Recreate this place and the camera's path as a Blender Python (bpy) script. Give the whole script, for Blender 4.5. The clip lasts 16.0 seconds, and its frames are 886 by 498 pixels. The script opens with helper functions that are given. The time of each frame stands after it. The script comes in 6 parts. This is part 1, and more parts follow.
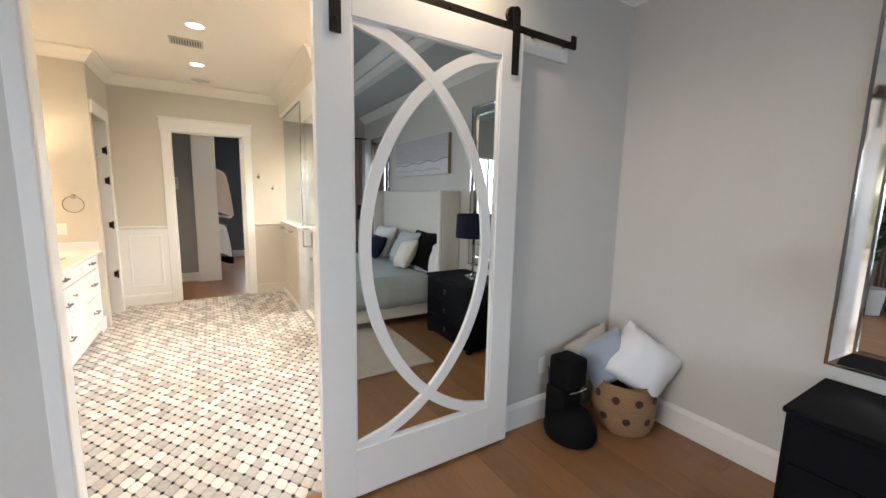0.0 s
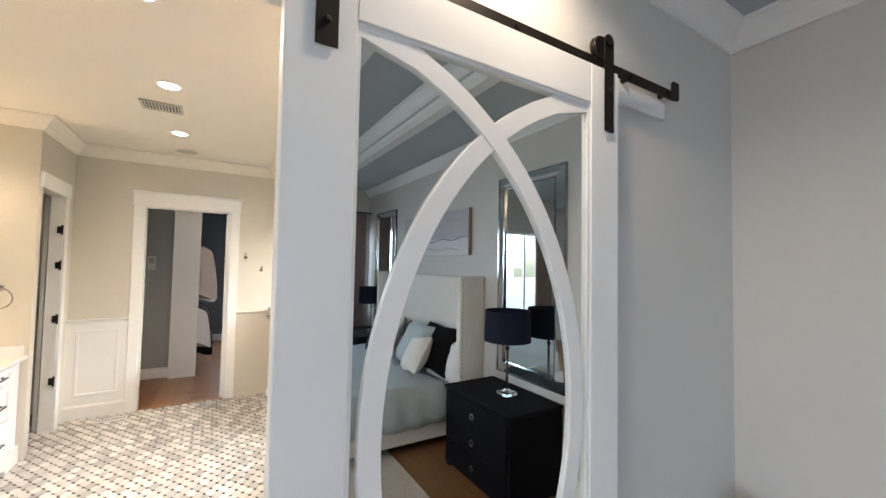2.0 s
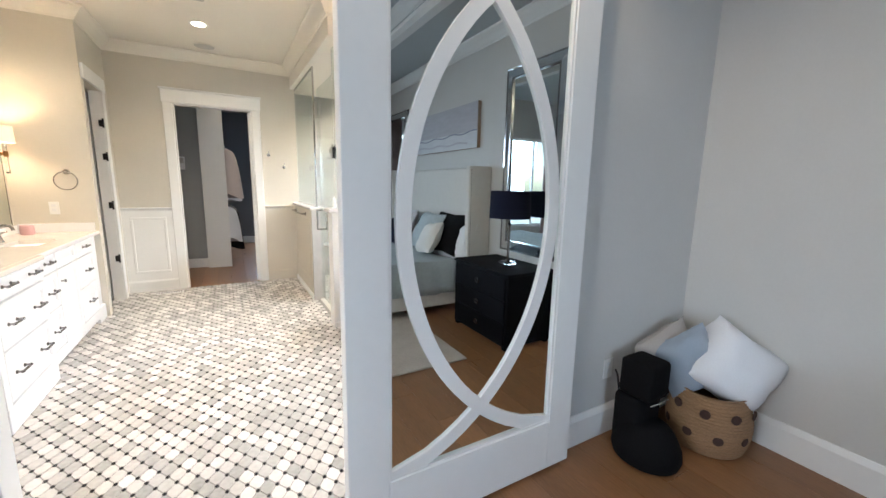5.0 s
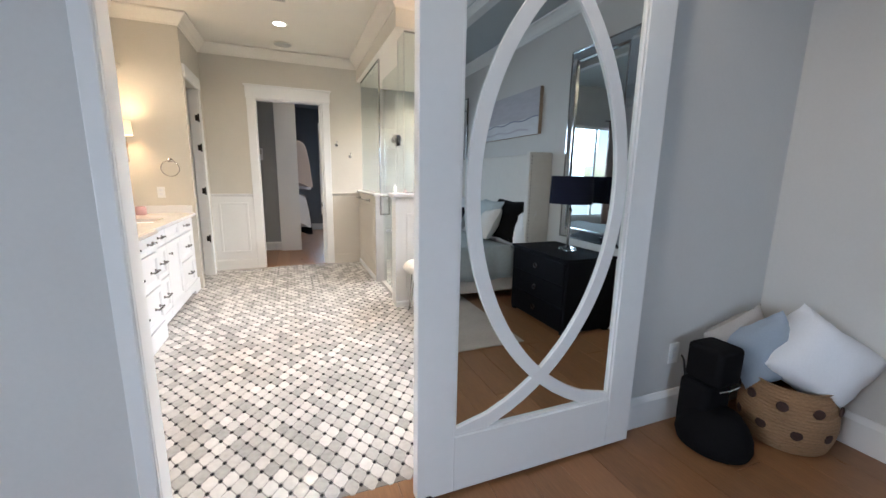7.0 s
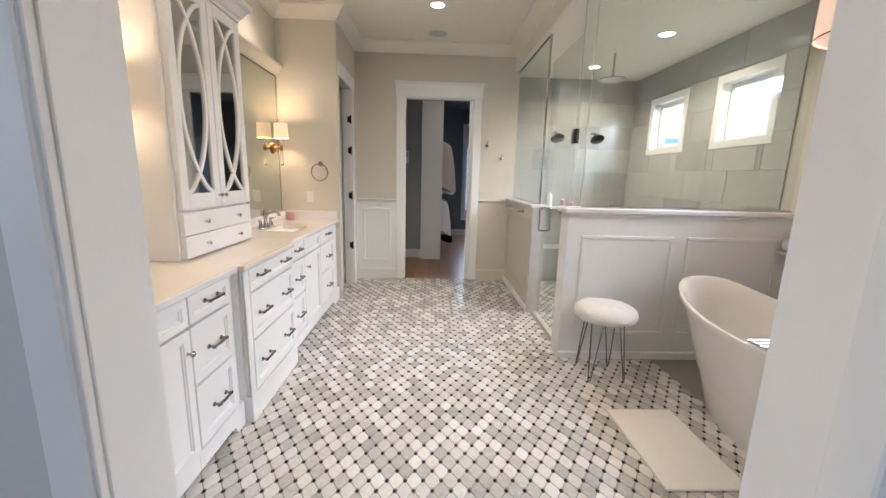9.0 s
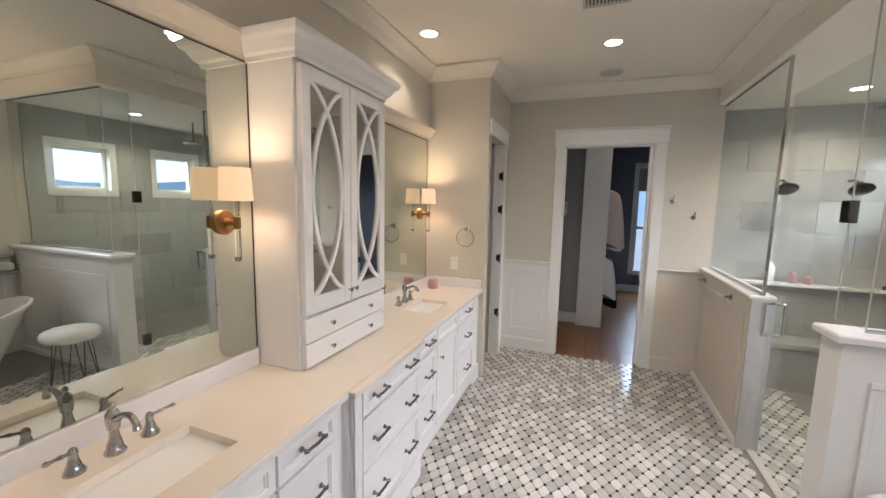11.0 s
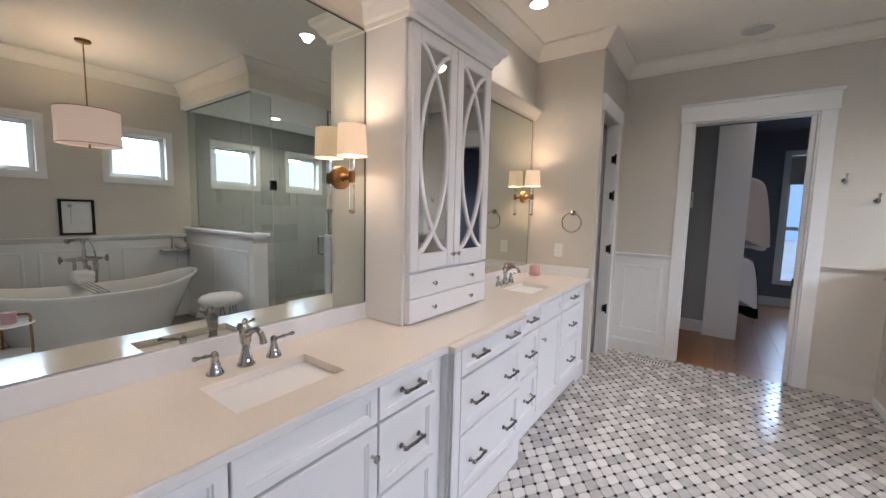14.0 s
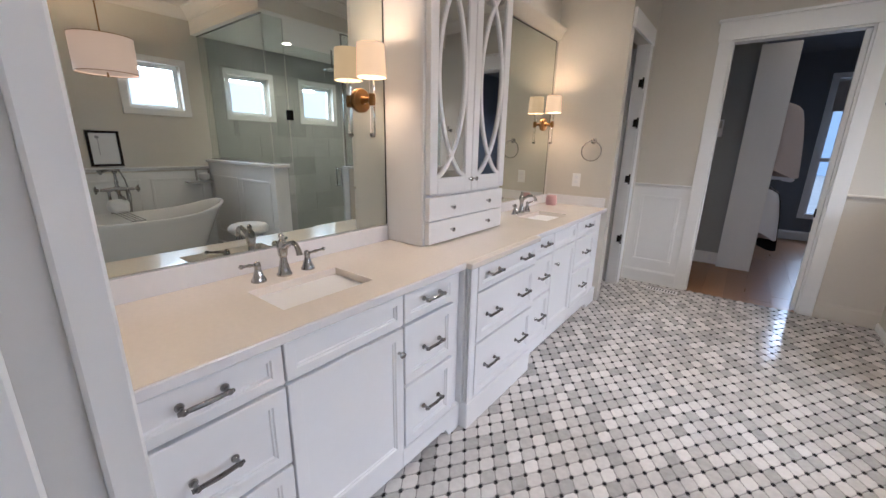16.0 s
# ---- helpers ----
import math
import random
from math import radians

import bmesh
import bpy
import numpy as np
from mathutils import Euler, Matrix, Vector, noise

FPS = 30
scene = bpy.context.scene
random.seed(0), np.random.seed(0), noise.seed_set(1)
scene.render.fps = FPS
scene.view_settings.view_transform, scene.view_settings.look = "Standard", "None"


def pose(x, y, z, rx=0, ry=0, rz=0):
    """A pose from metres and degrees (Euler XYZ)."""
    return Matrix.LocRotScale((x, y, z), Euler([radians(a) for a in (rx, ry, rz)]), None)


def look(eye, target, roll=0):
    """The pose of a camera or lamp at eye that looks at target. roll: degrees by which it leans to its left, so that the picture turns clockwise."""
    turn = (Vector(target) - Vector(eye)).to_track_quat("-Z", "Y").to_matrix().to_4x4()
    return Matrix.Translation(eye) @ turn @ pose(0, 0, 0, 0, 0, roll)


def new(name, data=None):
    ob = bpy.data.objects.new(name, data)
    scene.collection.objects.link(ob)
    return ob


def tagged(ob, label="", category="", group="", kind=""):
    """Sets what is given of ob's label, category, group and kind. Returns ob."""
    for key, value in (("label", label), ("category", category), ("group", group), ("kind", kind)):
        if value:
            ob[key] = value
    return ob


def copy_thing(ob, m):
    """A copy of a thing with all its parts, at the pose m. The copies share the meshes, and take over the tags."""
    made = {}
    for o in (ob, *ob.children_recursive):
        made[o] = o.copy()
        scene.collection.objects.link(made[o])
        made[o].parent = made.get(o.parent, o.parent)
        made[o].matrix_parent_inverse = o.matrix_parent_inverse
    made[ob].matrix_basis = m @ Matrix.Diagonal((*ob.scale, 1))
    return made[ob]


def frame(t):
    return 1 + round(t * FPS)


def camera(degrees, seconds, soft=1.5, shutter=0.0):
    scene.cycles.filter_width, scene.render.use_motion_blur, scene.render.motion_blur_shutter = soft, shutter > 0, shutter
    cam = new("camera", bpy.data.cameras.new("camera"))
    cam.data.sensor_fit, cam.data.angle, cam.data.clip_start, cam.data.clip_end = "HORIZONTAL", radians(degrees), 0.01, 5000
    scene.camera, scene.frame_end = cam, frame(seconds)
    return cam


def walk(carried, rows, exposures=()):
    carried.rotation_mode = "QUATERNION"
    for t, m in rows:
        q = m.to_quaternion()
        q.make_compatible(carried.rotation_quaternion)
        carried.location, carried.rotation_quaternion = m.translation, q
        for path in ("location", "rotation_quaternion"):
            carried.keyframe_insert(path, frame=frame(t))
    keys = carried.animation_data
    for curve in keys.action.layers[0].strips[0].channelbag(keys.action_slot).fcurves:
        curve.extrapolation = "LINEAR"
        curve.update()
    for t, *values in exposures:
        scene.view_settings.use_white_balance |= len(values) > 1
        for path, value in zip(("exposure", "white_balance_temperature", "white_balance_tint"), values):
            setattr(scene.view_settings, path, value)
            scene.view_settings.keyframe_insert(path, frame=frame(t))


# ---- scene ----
cam = camera(98.6, 16.0)
METRES, EYE, TILT, LEAN, TURN = 4.4, 1.62, 0.0, 0.0, -32.4
PATH = [
    (0, (0.055, 0.026, 1.555), (1.083, 1.719, 1.282), 1.2),
    (0.5, (0.142, 0.242, 1.555), (1.16, 1.948, 1.326), 1.2),
    (1, (0.206, 0.49, 1.617), (1.218, 2.202, 1.408), 1.3),
    (1.5, (0.309, 0.729, 1.707), (1.328, 2.446, 1.596), 1.2),
    (2, (0.344, 0.882, 1.746), (1.368, 2.598, 1.826), 1.1),
    (2.5, (0.337, 0.927, 1.649), (1.362, 2.64, 1.77), 1.1),
    (3, (0.36, 0.938, 1.547), (1.383, 2.655, 1.637), 1.1),
    (3.5, (0.36, 0.924, 1.489), (1.385, 2.64, 1.451), 1.0),
    (4, (0.332, 0.862, 1.414), (1.353, 2.575, 1.253), 1.0),
    (4.2, (0.298, 0.796, 1.419), (1.318, 2.502, 1.199), 1.1),
    (6.3, (-0.032, 0.28, 1.402), (0.85, 2.038, 1.035), 0.9),
    (6.5, (-0.031, 0.294, 1.387), (0.834, 2.06, 1.025), 1.0),
    (7, (0.038, 0.449, 1.346), (0.759, 2.277, 0.976), 1.0),
    (7.5, (0.061, 0.661, 1.346), (0.517, 2.573, 0.974), 1.2),
    (8, (0.034, 0.917, 1.354), (0.286, 2.866, 0.98), 1.2),
    (8.2, (0.018, 1.015, 1.338), (0.249, 2.968, 0.975), 1.3),
    (10.3, (-0.093, 1.894, 1.589), (-0.512, 3.81, 1.197), 1.3),
    (10.5, (-0.105, 1.935, 1.635), (-0.603, 3.834, 1.254), 1.3),
    (11, (-0.085, 2.019, 1.715), (-0.794, 3.873, 1.477), 1.2),
    (11.5, (-0.093, 2.048, 1.738), (-0.969, 3.842, 1.619), 1.2),
    (12, (-0.112, 2.064, 1.699), (-1.09, 3.807, 1.626), 1.3),
    (12.5, (-0.123, 2.08, 1.638), (-1.177, 3.779, 1.566), 1.2),
    (13, (-0.129, 2.078, 1.578), (-1.24, 3.74, 1.506), 1.2),
    (13.5, (-0.128, 2.064, 1.518), (-1.272, 3.702, 1.423), 1.2),
    (14, (-0.122, 2.042, 1.464), (-1.283, 3.659, 1.268), 1.3),
    (14.5, (-0.122, 2.017, 1.411), (-1.293, 3.608, 1.098), 1.2),
    (15, (-0.113, 1.996, 1.38), (-1.294, 3.557, 0.97), 1.1),
    (15.5, (-0.102, 1.975, 1.366), (-1.284, 3.513, 0.881), 1.2),
    (16, (-0.074, 1.957, 1.41), (-1.26, 3.481, 0.888), 1.1),
]
EXPOSURES = [(0.0, 1.02, 6700, 12), (1.0, 1.0, 6550, 12), (1.5, 1.03, 6450, 12), (2.5, 1.05, 6250, 11), (3.5, 1.06, 6050, 9), (4.2, 1.05, 6000, 9), (6.5, 0.85, 5900, 11), (8.0, 0.59, 5850, 12),
             (10.5, 0.12, 5850, 13), (12.5, 0.07, 5650, 15), (14.5, -0.03, 5400, 16), (16.0, -0.02, 5450, 16)]
walk(cam, [(t, look(eye, target, roll)) for t, eye, target, roll in PATH], EXPOSURES)

# ---- world and light ----
world = bpy.data.worlds.new("sky")
scene.world = world
world.use_nodes = True
wn = world.node_tree.nodes
sky = wn.new("ShaderNodeTexSky")
sky.sky_type, sky.sun_disc = "NISHITA", False
sky.sun_elevation, sky.sun_rotation = radians(38), radians(70)
world.node_tree.links.new(sky.outputs[0], wn["Background"].inputs[0])
wn["Background"].inputs[1].default_value = 0.15


def lamp(name, kind, energy, colour, m, size=0.1, size_y=None, spot=None):
    data = bpy.data.lights.new(name, kind)
    data.energy, data.color = energy, colour
    if kind == "AREA":
        data.shape, data.size = ("RECTANGLE" if size_y else "DISK"), size
        if size_y:
            data.size_y = size_y
    elif kind == "SUN":
        data.angle = size
    else:
        data.shadow_soft_size = size
        if kind == "SPOT":
            data.spot_size, data.spot_blend = radians(spot), 0.7
    ob = new(name, data)
    ob.matrix_world = m
    return ob


DAY, WARM, COOL = (0.93, 0.97, 1.0), (1.0, 0.70, 0.41), (0.72, 0.85, 1.0)
lamp("sun_light", "SUN", 0.8, (1.0, 0.97, 0.93), look((20, 8, 18), (0, 0, 0)), radians(12))
WINDOWS_Y = (2.545, 3.70, 4.855, 5.98)
for wy in WINDOWS_Y:
    lamp("east_window_sky_light", "AREA", 94, DAY, look((3.5, wy, 2.55), (2.72, wy, 2.06)), 1.1, 0.5)
lamp("bedroom_west_sky_light", "AREA", 60, (1.0, 0.9, 0.79), look((-4.6, 0.2, 2.3), (0, 0.2, 1.9)), 2.6, 1.2)
lamp("bedroom_south_sky_light", "AREA", 75, (0.66, 0.82, 1.0), look((-0.8, -5.2, 2.3), (-0.3, 0, 1.9)), 2.8, 1.2)
lamp("bedroom_corner_sky_light", "AREA", 14, COOL, look((2.35, -4.6, 2.3), (1.9, 0, 1.0)), 0.8, 0.8)
lamp("closet_sky_light", "AREA", 55, (0.72, 0.84, 1.0), look((1.2, 11.2, 2.2), (0.6, 8, 0.6)), 1.1, 0.9)

# ---- materials ----
def material(name, colour, rough=0.5, metal=0.0, grain=0.0, scale=40.0, bump=0.0, blotch=0.0, stretch=(1, 1, 1), island=0.0, objects=0.0):
    """A procedural surface: fine grain and broad blotches in tone, a little relief, and variation from piece to piece."""
    m = bpy.data.materials.new(name)
    m.use_nodes = True
    nt = m.node_tree
    bsdf = nt.nodes["Principled BSDF"]
    bsdf.inputs["Roughness"].default_value, bsdf.inputs["Metallic"].default_value = rough, metal
    bsdf.inputs["Base Color"].default_value = (*colour, 1)
    if not (grain or bump or blotch or island or objects):
        return m
    mapping = nt.nodes.new("ShaderNodeMapping")
    mapping.inputs["Scale"].default_value = stretch
    geo = nt.nodes.new("ShaderNodeNewGeometry")
    nt.links.new(geo.outputs["Position"], mapping.inputs[0])
    fine = nt.nodes.new("ShaderNodeTexNoise")
    fine.inputs["Scale"].default_value, fine.inputs["Detail"].default_value = scale, 6
    broad = nt.nodes.new("ShaderNodeTexNoise")
    broad.inputs["Scale"].default_value, broad.inputs["Detail"].default_value = scale / 14, 3
    for n in (fine, broad):
        nt.links.new(mapping.outputs[0], n.inputs["Vector"])
    total = None

    def add(socket, amount, last):
        node = nt.nodes.new("ShaderNodeMath")
        node.operation = "MULTIPLY_ADD"
        nt.links.new(socket, node.inputs[0])
        node.inputs[1].default_value = amount
        node.inputs[2].default_value = -amount / 2
        if last is None:
            return node.outputs[0]
        plus = nt.nodes.new("ShaderNodeMath")
        plus.operation = "ADD"
        nt.links.new(last, plus.inputs[0])
        nt.links.new(node.outputs[0], plus.inputs[1])
        return plus.outputs[0]

    if grain:
        total = add(fine.outputs["Fac"], grain * 2, total)
    if blotch:
        total = add(broad.outputs["Fac"], blotch * 2, total)
    if island:
        total = add(geo.outputs["Random Per Island"], island, total)
    if objects:
        info = nt.nodes.new("ShaderNodeObjectInfo")
        total = add(info.outputs["Random"], objects, total)
    if total is not None:
        hsv = nt.nodes.new("ShaderNodeHueSaturation")
        hsv.inputs["Color"].default_value = (*colour, 1)
        one = nt.nodes.new("ShaderNodeMath")
        one.operation = "ADD"
        one.inputs[1].default_value = 1.0
        nt.links.new(total, one.inputs[0])
        nt.links.new(one.outputs[0], hsv.inputs["Value"])
        nt.links.new(hsv.outputs[0], bsdf.inputs["Base Color"])
        ro = nt.nodes.new("ShaderNodeMath")
        ro.operation = "MULTIPLY_ADD"
        nt.links.new(broad.outputs["Fac"], ro.inputs[0])
        ro.inputs[1].default_value, ro.inputs[2].default_value = 0.12, max(rough - 0.06, 0.0)
        nt.links.new(ro.outputs[0], bsdf.inputs["Roughness"])
    if bump:
        b = nt.nodes.new("ShaderNodeBump")
        b.inputs["Strength"].default_value, b.inputs["Distance"].default_value = bump, 0.002
        nt.links.new(fine.outputs["Fac"], b.inputs["Height"])
        nt.links.new(b.outputs[0], bsdf.inputs["Normal"])
    return m


def glowing(name, colour, strength, base=(0.9, 0.88, 0.84)):
    m = material(name, base, 0.7)
    b = m.node_tree.nodes["Principled BSDF"]
    b.inputs["Emission Color"].default_value, b.inputs["Emission Strength"].default_value = (*colour, 1), strength
    return m


def glass(name, colour=(0.96, 1.0, 0.98)):
    """Clear pane glass: tinted clear, with gloss that grows at grazing angles."""
    m = bpy.data.materials.new(name)
    m.use_nodes = True
    nt = m.node_tree
    nt.nodes.remove(nt.nodes["Principled BSDF"])
    clear, gloss = nt.nodes.new("ShaderNodeBsdfTransparent"), nt.nodes.new("ShaderNodeBsdfGlossy")
    clear.inputs["Color"].default_value = (*colour, 1)
    gloss.inputs["Roughness"].default_value = 0.01
    facing, mix = nt.nodes.new("ShaderNodeLayerWeight"), nt.nodes.new("ShaderNodeMixShader")
    facing.inputs["Blend"].default_value = 0.5
    power, amount = nt.nodes.new("ShaderNodeMath"), nt.nodes.new("ShaderNodeMath")
    power.operation, power.inputs[1].default_value = "POWER", 5.0
    amount.operation, amount.inputs[1].default_value, amount.inputs[2].default_value = "MULTIPLY_ADD", 0.5, 0.02
    for a, b in ((facing.outputs["Facing"], power.inputs[0]), (power.outputs[0], amount.inputs[0]), (amount.outputs[0], mix.inputs[0]), (clear.outputs[0], mix.inputs[1]), (gloss.outputs[0], mix.inputs[2]), (mix.outputs[0], nt.nodes["Material Output"].inputs[0])):
        nt.links.new(a, b)
    return m


def dull(m, amount):
    """Lowers the sheen of a dark surface."""
    m.node_tree.nodes["Principled BSDF"].inputs["Specular IOR Level"].default_value = amount
    return m


def solid_glass(name, colour, ior):
    m = material(name, colour, 0.0)
    b = m.node_tree.nodes["Principled BSDF"]
    b.inputs["Transmission Weight"].default_value, b.inputs["IOR"].default_value = 1.0, ior
    return m


M = {
    "wall": material("bathroom_wall_paint", (0.62, 0.585, 0.515), 0.55, grain=0.03, scale=60, bump=0.12, blotch=0.03),
    "bedwall": material("bedroom_wall_paint", (0.6, 0.59, 0.57), 0.6, grain=0.03, scale=60, bump=0.12, blotch=0.03),
    "white": material("white_trim_paint", (0.8, 0.8, 0.79), 0.42, grain=0.02, scale=30, blotch=0.02, bump=0.03),
    "cab": material("white_cabinet_lacquer", (0.84, 0.84, 0.85), 0.4, grain=0.015, scale=30, blotch=0.02, bump=0.02),
    "ceil": material("ceiling_paint", (0.8, 0.765, 0.69), 0.7, grain=0.03, scale=50, bump=0.1, blotch=0.02),
    "bedceil": material("bedroom_ceiling_paint", (0.46, 0.50, 0.52), 0.7, grain=0.03, scale=50, bump=0.1, blotch=0.02),
    "quartz": material("cream_quartz", (0.78, 0.71, 0.635), 0.13, grain=0.05, scale=60, blotch=0.04),
    "splash": material("white_marble_splash", (0.78, 0.77, 0.78), 0.16, grain=0.04, scale=30, blotch=0.06),
    "ceramic": material("white_ceramic", (0.76, 0.735, 0.70), 0.08),
    "chrome": material("polished_nickel", (0.46, 0.45, 0.44), 0.12, 1.0),
    # darker copy of the nickel, with dark reflections put into the colour
    "nickel": material("nickel_dark_reflections", (0.27, 0.26, 0.255), 0.16, 1.0),
    "brass": material("aged_brass", (0.3, 0.17, 0.07), 0.33, 1.0, grain=0.08, scale=80),
    "black": material("black_iron", (0.018, 0.014, 0.012), 0.45, 0.6, grain=0.2, scale=60, bump=0.1),
    "marble": material("marble_mosaic", (0.58, 0.56, 0.54), 0.16, grain=0.2, scale=34, blotch=0.14, island=0.62, bump=0.05),
    "marblepiece": material("marble_mosaic_pieces", (0.58, 0.56, 0.54), 0.16, grain=0.2, scale=34, blotch=0.14, objects=0.62, bump=0.05),
    "dot": material("black_stone_dot", (0.025, 0.025, 0.028), 0.2, grain=0.2, scale=80),
    "grout": material("grey_grout", (0.24, 0.23, 0.215), 0.9, grain=0.12, scale=120, bump=0.3),
    "oak": material("warm_oak_planks", (0.28, 0.137, 0.06), 0.3, grain=0.3, scale=22, bump=0.1, blotch=0.22, stretch=(7, 0.6, 1), objects=0.26),
    "subfloor": material("dark_plank_joint", (0.09, 0.045, 0.02), 0.8, grain=0.1, scale=30),
    "mirror": material("silvered_mirror", (0.86, 0.9, 0.88), 0.01, 1.0),
    "bathmirror": material("bathroom_mirror", (0.62, 0.655, 0.61), 0.01, 1.0),
    "bevel": material("bevelled_mirror_strip", (0.85, 0.87, 0.9), 0.05, 1.0),
    "cabmirror": material("cabinet_door_mirror", (0.62, 0.62, 0.6), 0.03, 1.0),
    "glass": glass("shower_glass", (0.935, 0.965, 0.95)),
    "crystal": solid_glass("clear_acrylic_rod", (0.98, 0.99, 1.0), 1.49),
    "pane": glass("window_glass", (0.97, 1.0, 1.0)),
    "shade": glowing("lit_linen_shade", (1.0, 0.62, 0.31), 0.8, (0.4, 0.33, 0.25)),
    "pendant": glowing("lit_drum_shade", (1.0, 0.62, 0.42), 0.45, (0.74, 0.62, 0.55)),
    "can": glowing("lit_downlight", (1.0, 0.87, 0.66), 14.0),
    "navy": dull(material("navy_velvet_shade", (0.008, 0.01, 0.028), 0.85, grain=0.3, scale=120, bump=0.2), 0.2),
    "ink": dull(material("black_grained_wood", (0.006, 0.0065, 0.009), 0.6, grain=0.35, scale=60, bump=0.25, stretch=(1, 1, 6)), 0.06),
    "linen": material("cream_linen", (0.7, 0.67, 0.63), 0.9, grain=0.1, scale=220, bump=0.3, blotch=0.05),
    "duvet": material("pale_blue_duvet", (0.42, 0.47, 0.49), 0.9, grain=0.12, scale=26, bump=0.4, blotch=0.12),
    "rug": material("cream_wool_rug", (0.56, 0.5, 0.45), 0.95, grain=0.2, scale=90, bump=0.6, blotch=0.12),
    "pillowwhite": material("white_cotton", (0.78, 0.79, 0.82), 0.9, grain=0.05, scale=140, bump=0.25),
    "pillowblue": material("blue_grey_cotton", (0.3, 0.35, 0.41), 0.9, grain=0.08, scale=140, bump=0.25),
    "pillowgrey": material("taupe_cotton", (0.42, 0.39, 0.36), 0.9, grain=0.1, scale=140, bump=0.25),
    "blackcloth": dull(material("black_fabric", (0.008, 0.008, 0.009), 0.8, grain=0.3, scale=120, bump=0.25), 0.06),
    "gloss": material("black_plastic", (0.009, 0.009, 0.010), 0.35, grain=0.1, scale=40),
    "basket": material("woven_seagrass", (0.28, 0.165, 0.085), 0.85, grain=0.35, scale=70, bump=0.8, blotch=0.2, stretch=(1, 1, 3)),
    "basketdot": material("dark_brown_weave", (0.05, 0.025, 0.02), 0.85, grain=0.3, scale=70, bump=0.6),
    "fur": material("white_shag", (0.8, 0.78, 0.75), 0.95, grain=0.12, scale=160, bump=1.0),
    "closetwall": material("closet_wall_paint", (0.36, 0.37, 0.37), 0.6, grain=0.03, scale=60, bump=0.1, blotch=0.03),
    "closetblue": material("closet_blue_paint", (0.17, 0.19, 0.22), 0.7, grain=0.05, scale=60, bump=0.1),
    "showertile": material("grey_shower_tile", (0.42, 0.425, 0.415), 0.18, grain=0.14, scale=9, blotch=0.2, objects=0.3),
    "curtain": material("pink_taupe_curtain", (0.42, 0.33, 0.31), 0.9, grain=0.1, scale=120, bump=0.2),
    "canvas": material("seascape_canvas", (0.5, 0.49, 0.54), 0.8, grain=0.15, scale=5, blotch=0.25, stretch=(1, 1, 5), bump=0.1),
    "canvaspale": material("seascape_pale_band", (0.62, 0.63, 0.66), 0.8, grain=0.12, scale=7, blotch=0.2, stretch=(1, 1, 6)),
    "canvasdark": material("seascape_blue_band", (0.24, 0.26, 0.33), 0.8, grain=0.15, scale=7, blotch=0.2, stretch=(1, 1, 6)),
    "pinkglass": material("pink_ceramic", (0.55, 0.33, 0.33), 0.3, grain=0.05, scale=30),
    "leaf": material("green_leaf", (0.05, 0.11, 0.035), 0.5, grain=0.2, scale=30),
    "paper": material("white_paper", (0.75, 0.76, 0.78), 0.8, grain=0.03, scale=40),
    "pencil": material("grey_pencil_drawing", (0.35, 0.36, 0.38), 0.8),
    "towel": material("white_towel", (0.75, 0.74, 0.72), 0.95, grain=0.1, scale=160, bump=0.6),
    "shirt": material("pale_pink_shirt", (0.62, 0.55, 0.53), 0.9, grain=0.06, scale=80, bump=0.3),
    "duct": material("grey_vent_metal", (0.5, 0.49, 0.46), 0.5, grain=0.05, scale=40),
    "gunmetal": material("dark_chrome", (0.12, 0.115, 0.11), 0.15, 1.0),
    "shadow": material("vent_shade_and_dark_parts", (0.05, 0.05, 0.05), 0.9),
    "far": glowing("overcast_distance", (0.86, 0.92, 1.0), 1.7, (0.8, 0.85, 0.9)),
    # the hills emit pale blue in place of daylight and haze
    "hill": glowing("glowing_hazy_hill", (0.4, 0.56, 0.84), 0.8, (0.1, 0.14, 0.18)),
    "lawn": material("pale_driveway", (0.55, 0.54, 0.51), 0.9, grain=0.2, scale=1),
    "veined": material("grey_veined_marble", (0.5, 0.49, 0.485), 0.2, grain=0.2, scale=14, blotch=0.3, stretch=(1, 1, 0.5)),
    # creamier than the white trim; closet side and door knee wall
    "cream": material("cream_wall_tone", (0.64, 0.59, 0.51), 0.45, grain=0.02, scale=30, blotch=0.03, bump=0.03),
    "wood": material("pale_wood_edge", (0.3, 0.2, 0.13), 0.6, grain=0.2, scale=30),
}
for key in ("far", "hill"):
    M[key].cycles.emission_sampling = "NONE"


# ---- mesh helpers ----
def box(bm, x0, x1, y0, y1, z0, z1, bevel=0.0, segments=1):
    made = bmesh.ops.create_cube(bm, size=1.0, matrix=Matrix.Translation(((x0 + x1) / 2, (y0 + y1) / 2, (z0 + z1) / 2)) @ Matrix.Diagonal((abs(x1 - x0), abs(y1 - y0), abs(z1 - z0), 1)))
    if bevel:
        edges = list({e for v in made["verts"] for e in v.link_edges})
        bmesh.ops.bevel(bm, geom=edges, offset=bevel, segments=segments, affect="EDGES", profile=0.6)
    return made


def lathe(bm, profile, m=Matrix(), steps=24, closed=True):
    """Turns a profile of (radius, height) round the z axis of m."""
    rings = []
    for r, z in profile:
        rings.append([bm.verts.new(m @ Vector((max(r, 1e-4) * math.cos(2 * math.pi * k / steps), max(r, 1e-4) * math.sin(2 * math.pi * k / steps), z))) for k in range(steps)])
    for a, b in zip(rings, rings[1:]):
        for k in range(steps):
            bm.faces.new((a[k], a[(k + 1) % steps], b[(k + 1) % steps], b[k]))
    if closed:
        bm.faces.new(rings[0][::-1])
        bm.faces.new(rings[-1])


